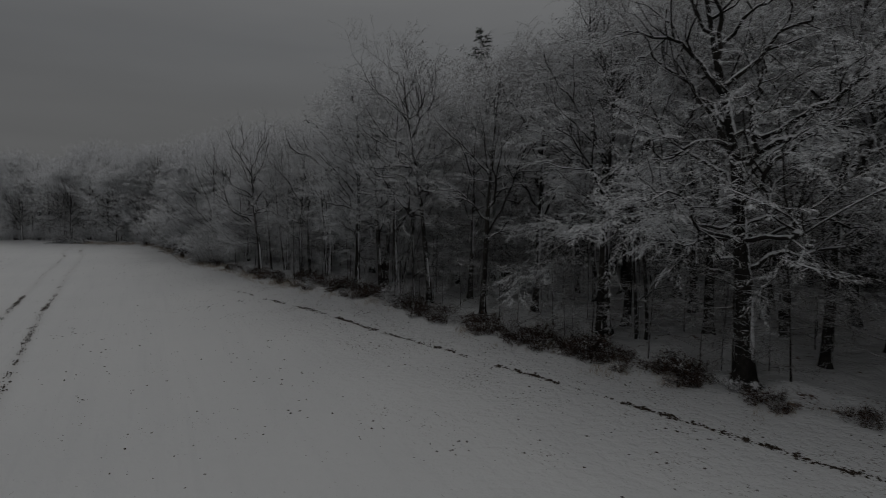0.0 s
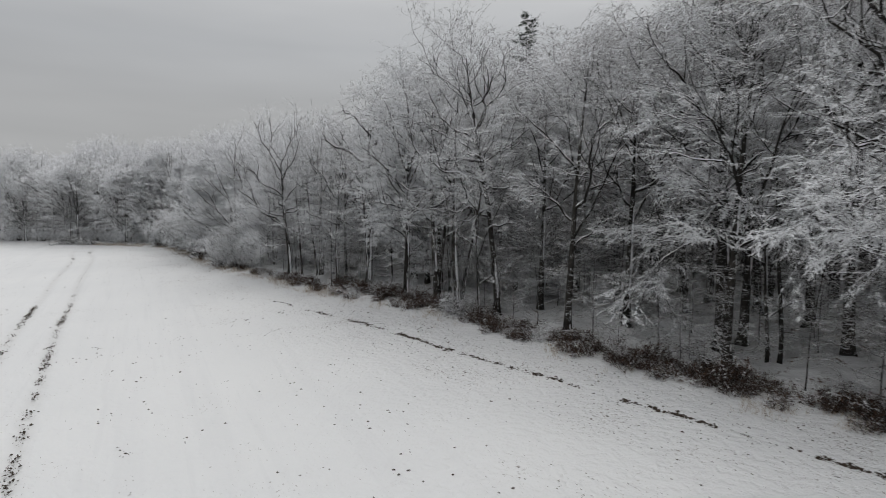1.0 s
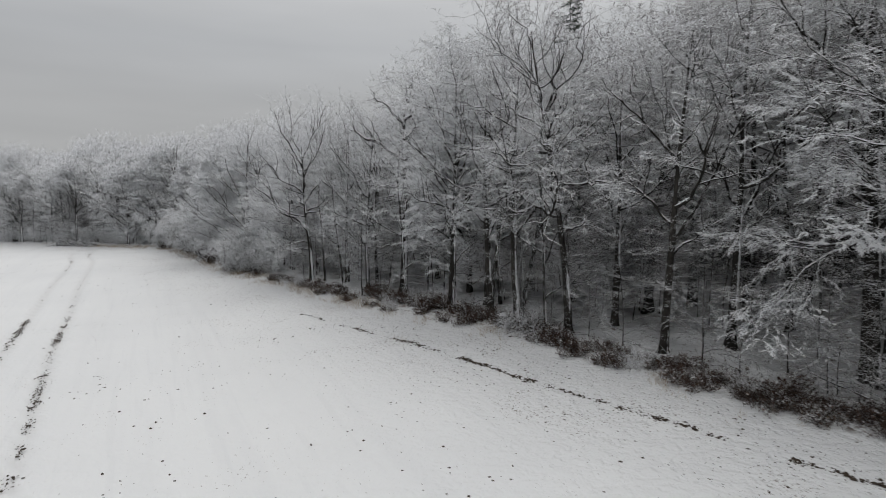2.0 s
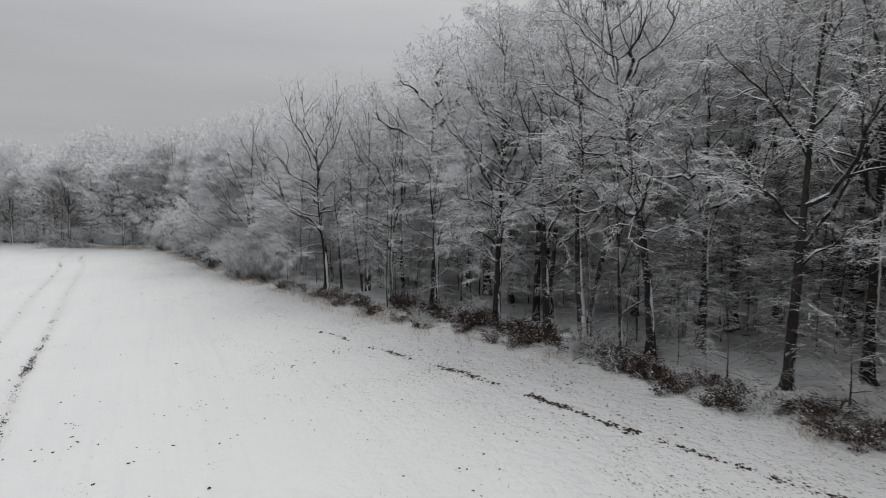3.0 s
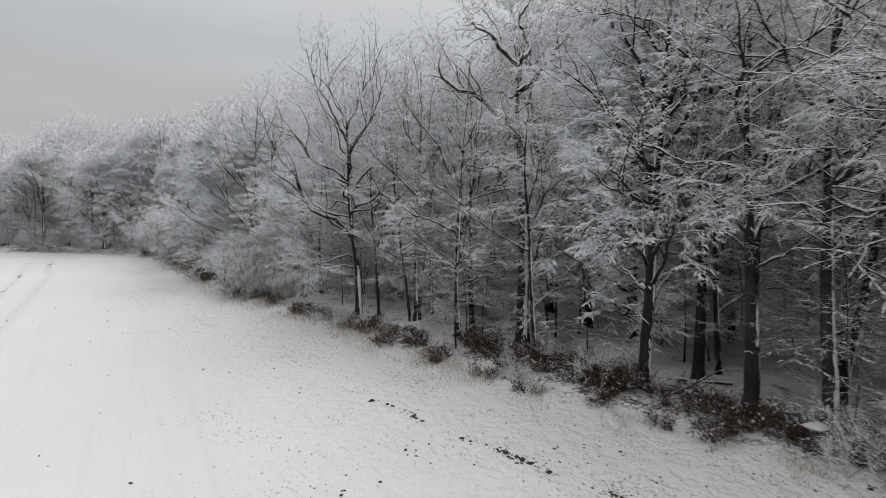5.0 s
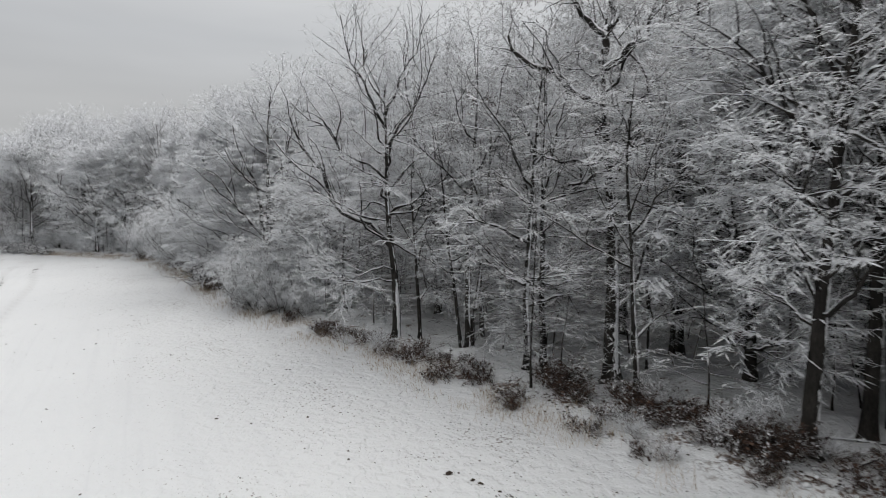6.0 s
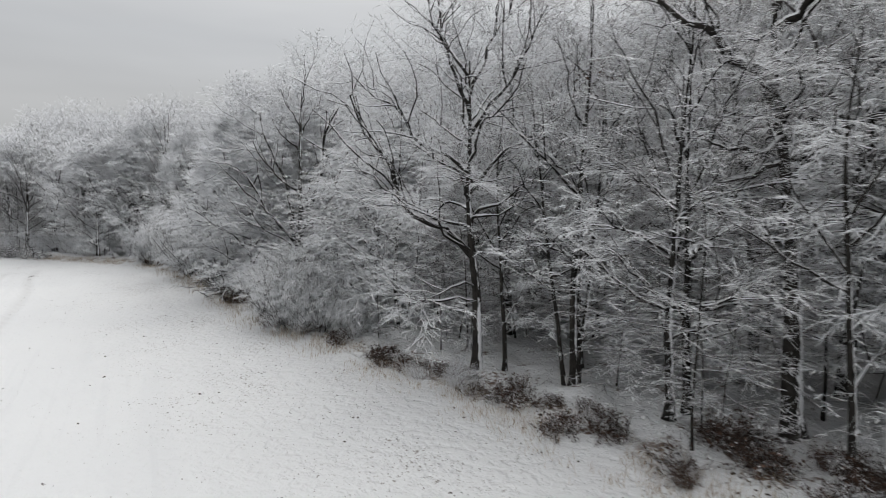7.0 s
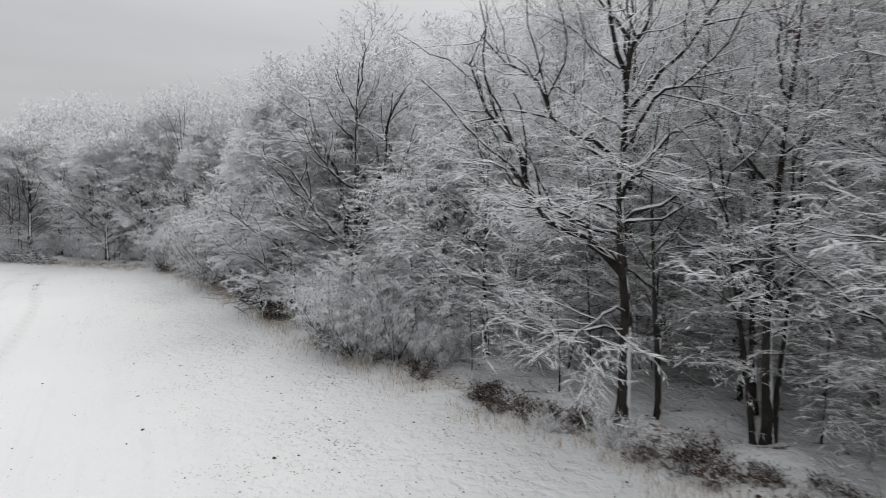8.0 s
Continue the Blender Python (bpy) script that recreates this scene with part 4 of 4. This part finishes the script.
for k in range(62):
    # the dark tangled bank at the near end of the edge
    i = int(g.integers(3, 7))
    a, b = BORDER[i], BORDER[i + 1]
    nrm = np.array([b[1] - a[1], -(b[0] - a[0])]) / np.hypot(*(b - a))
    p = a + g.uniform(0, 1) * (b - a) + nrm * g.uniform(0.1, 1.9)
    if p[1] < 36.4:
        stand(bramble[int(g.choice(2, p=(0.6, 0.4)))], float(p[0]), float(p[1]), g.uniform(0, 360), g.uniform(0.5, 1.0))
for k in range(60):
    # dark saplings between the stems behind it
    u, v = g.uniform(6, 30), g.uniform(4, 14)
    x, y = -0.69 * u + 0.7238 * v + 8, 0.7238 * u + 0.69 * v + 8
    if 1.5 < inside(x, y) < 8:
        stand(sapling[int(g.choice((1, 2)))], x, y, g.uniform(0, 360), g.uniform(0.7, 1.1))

# ---- added thickets that close the back of the wood, dark for its shaded depth ----
thicket = make_shrub("thicket", 20.0, 60.0, shrub_of(45, 7.0, 46, 0.7, 7, 4, 0.02, 0.8), (M_DARK_TWIG, M_DARK_TWIG), "added screen of dark bare shrubs closing the back of the wood", "thickets")
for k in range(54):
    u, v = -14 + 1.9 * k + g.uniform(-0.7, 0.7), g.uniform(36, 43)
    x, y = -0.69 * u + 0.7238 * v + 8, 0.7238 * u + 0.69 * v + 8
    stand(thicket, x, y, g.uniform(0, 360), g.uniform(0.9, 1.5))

# ---- spruces, brush heaps, stump and fallen wood ----
def make_spruce(x, y, height, seed, label):
    g = np.random.default_rng(seed)
    ob = thing("spruce_tree", x, y, label, "tree", "spruces")
    P = grow(np.array([[0, 0, -0.3]]), np.array([[0, 0, 1.0]]), np.array([height]), 10, g, 0.01, 0.0)
    R = taper(np.array([0.011 * height]), 10, 0.06)
    part("trunk", Soup().add(*tube(P, R, 7)).mesh("trunk", M_BARK), ob)
    s, w, r, t, _ = sprout(P, R, 120, 0.2, 0.985, g, (70, 100), 0.15)
    w = unit(w + np.array([0, 0, 1.0]) * (-0.35 + 0.6 * t ** 3)[:, None])
    L = (0.03 + 0.17 * (1 - t)) * height * g.uniform(0.75, 1.15, len(t))
    P1 = grow(s, w, L, 4, g, 0.06, 0.03)
    R1 = taper(0.006 * L + 0.006, 4, 0.3)
    boughs, needles = Soup().add(*tube(P1, R1, 3)), Soup()
    s, w, r, t, _ = sprout(P1, R1, 34, 0.1, 1.0, g, (35, 70), 0.3, (0, 0, -0.35))
    needles.add(*spikes(s, s + w * g.uniform(0.25, 0.6, (len(t), 1)), np.full(len(t), 0.035)))
    tagged(part("branching", boughs.mesh("branching", M_LIMB), ob), kind="stuff")
    tagged(part("crown", needles.mesh("crown", M_NEEDLE, False), ob, "dark green needles under snow"), kind="stuff")


make_spruce(3.2, 58.9, 23.2, 81, "dark spruce rising above the frosted beeches")
make_spruce(-83.0, 114.0, 15.0, 82, "dark spruce in the far wood")


def brush_heap(x, y, long, high, spin, seed, label):
    """Cut branches in a heap, with snow lying on them."""
    g = np.random.default_rng(seed)
    ob = thing("brush_pile", x, y, label, "brush pile", "brush piles", spin)
    m = int(60 + 14 * long)
    c = np.column_stack([g.uniform(-0.5, 0.5, m) * long, g.normal(size=m) * 0.55, np.zeros(m)])
    top = high * np.sqrt(np.clip(1 - (2 * c[:, 0] / long) ** 2, 0.05, 1)) * np.exp(-(c[:, 1] / 1.0) ** 2)
    c[:, 2] = top * g.uniform(0.1, 1.0, m)
    w = g.normal(size=(m, 3)) * [1, 1, 0.35]
    L = g.uniform(0.8, 2.2, m)
    P = grow(c - unit(w) * L[:, None] * 0.4, w, L, 4, g, 0.15, 0.0)
    R = taper(g.uniform(0.01, 0.035, m), 4, 0.4)
    for k in range(40):
        part("stick", Soup().add(*tube(P[k:k + 1], R[k:k + 1], 5)).mesh("stick", M_LIMB), ob)
    rest = Soup().add(*tube(P[40:], R[40:], 5))
    s, w, r, t, _ = sprout(P, R, 8, 0.2, 1.0, g, (25, 70))
    rest.add(*spikes(s, s + w * g.uniform(0.2, 0.6, (len(t), 1)), np.full(len(t), 0.009)))
    tagged(part("brushwood", rest.mesh("brushwood", M_LIMB), ob), kind="stuff")
    snow = Soup().add(*lumps(c[:110] + [0, 0, 0.1], (0.35 + 0.07 * long) * g.uniform(0.05, 0.16, (len(c[:110]), 1)) * np.array([[1.3, 1.0, 0.45]]), g))
    tagged(part("lying_snow", snow.mesh("lying_snow", M_CLUMP, True), ob, "caps of snow on the heaped branches"), kind="stuff")


brush_heap(-61.0, 95.4, 9.0, 1.3, -28, 91, "snow-covered heap of cut branches at the field's end")
brush_heap(-32.6, 72.6, 6.5, 0.9, -58, 92, "low snowy heap of brushwood beside the field")
brush_heap(-2.2, 37.6, 2.4, 0.35, -45, 93, "small snowy heap of brushwood on the bank")


def stump(x, y, r, high, seed):
    g = np.random.default_rng(seed)
    ob = thing("tree_stump", x, y, "old tree stump capped with snow on the bank", "stump")
    P = grow(np.array([[0, 0, -0.2]]), np.array([[0.05, 0, 1.0]]), np.array([high + 0.2]), 5, g, 0.05)
    R = r * np.array([[1.5, 1.15, 1.0, 0.98, 0.95, 0.93]])
    part("stump_body", Soup().add(*tube(P, R, 11)).mesh("stump_body", M_BARK), ob)
    cap = Soup().add(*lumps(P[0, -1][None] + [[0, 0, 0.03]], np.array([[r * 1.15, r * 1.15, 0.2]]), g)).mesh("snow_cap", M_CLUMP)
    part("snow_cap", cap, ob, "rounded cap of white snow")


stump(-3.9, 38.8, 0.3, 0.55, 95)


def fallen(x, y, long, r, spin, tilt, seed, label):
    g = np.random.default_rng(seed)
    ob = thing("fallen_branch", x, y, label, "branch", "fallen branches", spin)
    P = grow(np.array([[0, 0, 0.05]]), np.array([[1.0, 0, tilt]]), np.array([long]), 7, g, 0.08)
    R = taper(np.array([r]), 7, 0.3)
    part("bough", Soup().add(*tube(P, R, 6)).mesh("bough", M_LIMB), ob)
    s, w, r_, t, _ = sprout(P, R, 9, 0.3, 1.0, g, (30, 60))
    P2 = grow(s, w, g.uniform(0.3, 1.0, len(t)), 3, g, 0.15)
    R2 = taper(np.full(len(t), 0.012), 3, 0.4)
    for k in range(len(t)):
        part("side_twig", Soup().add(*tube(P2[k:k + 1], R2[k:k + 1], 4)).mesh("side_twig", M_LIMB), ob)


fallen(-6.3, 42.6, 2.2, 0.05, -20, 0.35, 96, "broken snow-topped branch leaning at a trunk's foot")
fallen(-3.6, 43.5, 3.5, 0.07, 160, 0.05, 97, "snow-topped branch lying on the wood's floor")
fallen(7.5, 27.2, 3.0, 0.06, 130, 0.1, 98, "dark branch lying in the undergrowth")

# ---- on the field: ruts, the furrow and soil showing through ----
def stuff(name, soup, mat, label, category, smooth=False):
    return tagged(new(name, soup.mesh(name, mat, smooth)), label, category, kind="stuff")


def along(line, count, g, shift=0.0, spread=0.1):
    """Points scattered along a polyline on the ground."""
    line = np.array(line, float)
    seg = np.hypot(*np.diff(line, axis=0).T)
    cum = np.concatenate([[0], np.cumsum(seg)])
    s = g.uniform(0, cum[-1], count)
    i = np.minimum(np.searchsorted(cum, s, side="right") - 1, len(seg) - 1)
    ab = (line[i + 1] - line[i]) / seg[i][:, None]
    p = line[i] + ab * (s - cum[i])[:, None] + np.stack([-ab[:, 1], ab[:, 0]], 1) * (shift + spread * g.normal(size=count))[:, None]
    return p, s


def clods(p, g, lo, hi, sink=0.4):
    size = (lo + (hi - lo) * g.uniform(0, 1, (len(p), 1)) ** 2.5) * g.uniform(0.6, 1.5, (len(p), 3)) * np.array([[1.0, 1.0, 0.55]])
    z = ground_height(p[:, 0], p[:, 1]) + size[:, 2] * (1 - 2 * sink) * 0.5
    return lumps(np.column_stack([p, z]), size, g)


for shift, label in ((0.0, "dark wheel rut pressed through the snow of the field"), (GAUGE, "second dark wheel rut beside the first")):
    p, s = along(RUT_A, 9500, g, shift, 0.085)
    bare = waves(s, 0 * s, 13 + int(shift), 9.0) + 0.7 * waves(s, 0 * s, 23, 2.0) + 0.9 * g.normal(size=len(s)) + np.where(s < 50, 0.2, -2.4)
    p = p[bare > 0.3]
    stuff("wheel_rut", Soup().add(*clods(p, g, 0.01, 0.05)), M_SOIL, label, "rut")

FURROW = [(14.0, 11.5), (6.9, 19.3), (2.5, 24.2), (-1.7, 28.7), (-4.2, 31.5), (-8.3, 36.3), (-11.2, 39.0), (-15.0, 43.0)]
p, s = along(FURROW, 5200, g, 0.15 * waves(np.zeros(1), np.zeros(1), 1, 1.0), 0.09)
bare = waves(s, 0 * s, 33, 5.0) + 0.8 * waves(s, 0 * s, 34, 1.2)
stuff("furrow", Soup().add(*clods(p[bare + 0.8 * g.normal(size=len(s)) > 0.7], g, 0.015, 0.075)), M_SOIL, "broken dark furrow running along the wood's edge", "furrow")

spots = []
while sum(len(q) for q in spots) < 6500:
    u, v = g.uniform(-12, 90), g.uniform(-6, 34)
    c = np.array([-0.69 * u + 0.7238 * v, 0.7238 * u + 0.69 * v])
    d = float(inside(*c))
    if d > -0.6 or g.uniform() > 0.25 + 0.75 * math.exp(d / 9):
        continue
    m = int(g.integers(2, 14)) if g.uniform() < 0.3 else 1
    spots.append(c + g.normal(size=(m, 2)) * g.uniform(0.15, 0.7))
near = []
while len(near) < 9500:
    i = int(g.integers(2, 17))
    f, out = g.uniform(0, 1), 0.3 + 5.5 * g.uniform(0, 1) ** 1.4
    a, e = BORDER[i], BORDER[i + 1]
    nrm = np.array([-(e[1] - a[1]), e[0] - a[0]]) / np.hypot(*(e - a))
    near.append(a + f * (e - a) + nrm * out)
near = np.array(near)
near = near[waves(near[:, 0], near[:, 1], 52, 3.0) + 0.6 * g.normal(size=len(near)) > 0.0]
stuff("stubble_tips", Soup().add(*clods(near[(near[:, 1] < 42) | (np.arange(len(near)) % 3 == 0)], g, 0.008, 0.036)), M_SOIL, "short stubble and clods poking through thin snow", "stubble")
crumbs = np.concatenate(spots)
crumbs = crumbs[(crumbs[:, 1] < 40) | (np.arange(len(crumbs)) % 5 < 1)]
stuff("soil_crumbs", Soup().add(*clods(crumbs, g, 0.008, 0.05)), M_SOIL, "scattered crumbs of soil and stubble on the snow", "soil")

# ---- dead grass and snowy tussocks along the edge ----
p, s = along(BORDER[2:22], 20000, g, 0.0, 0.6)
keep = waves(p[:, 0], p[:, 1], 43, 4.0) + np.where(p[:, 1] > 44, 0.7, -0.6) + 0.4 * waves(p[:, 0], p[:, 1], 44, 0.9) > 0.1
p = p[keep]
z = ground_height(p[:, 0], p[:, 1])
a = np.column_stack([p, z - 0.02])
e = a + np.column_stack([g.normal(size=len(p)) * 0.09, g.normal(size=len(p)) * 0.09, g.uniform(0.12, 0.4, len(p))])
stuff("dead_grass", Soup().add(*spikes(a, e, np.full(len(p), 0.007))), M_STRAW, "tan dead grass standing through the snow", "grass")

# ---- hummocks of snow and bare hollows on the bank ----
p, s = along(BORDER[2:20], 1300, g, -1.7, 0.7)
size = g.uniform(0.03, 0.09, (len(p), 1)) * g.uniform(0.7, 1.4, (len(p), 3)) * np.array([[1.3, 1.3, 0.45]])
stuff("snow_hummocks", Soup().add(*lumps(np.column_stack([p, ground_height(p[:, 0], p[:, 1]) + 0.02]), size, g)), M_CLUMP, "small hummocks of snow on the tangled bank", "snow", True)
p, s = along(BORDER[2:20], 3200, g, -1.0, 0.6)
keep = (waves(p[:, 0], p[:, 1], 47, 2.6) > 0.3) & (inside(p[:, 0], p[:, 1]) > 0.3)
stuff("bank_soil", Soup().add(*clods(p[keep], g, 0.02, 0.07)), M_SOIL, "dark bare soil and litter on the bank", "soil")
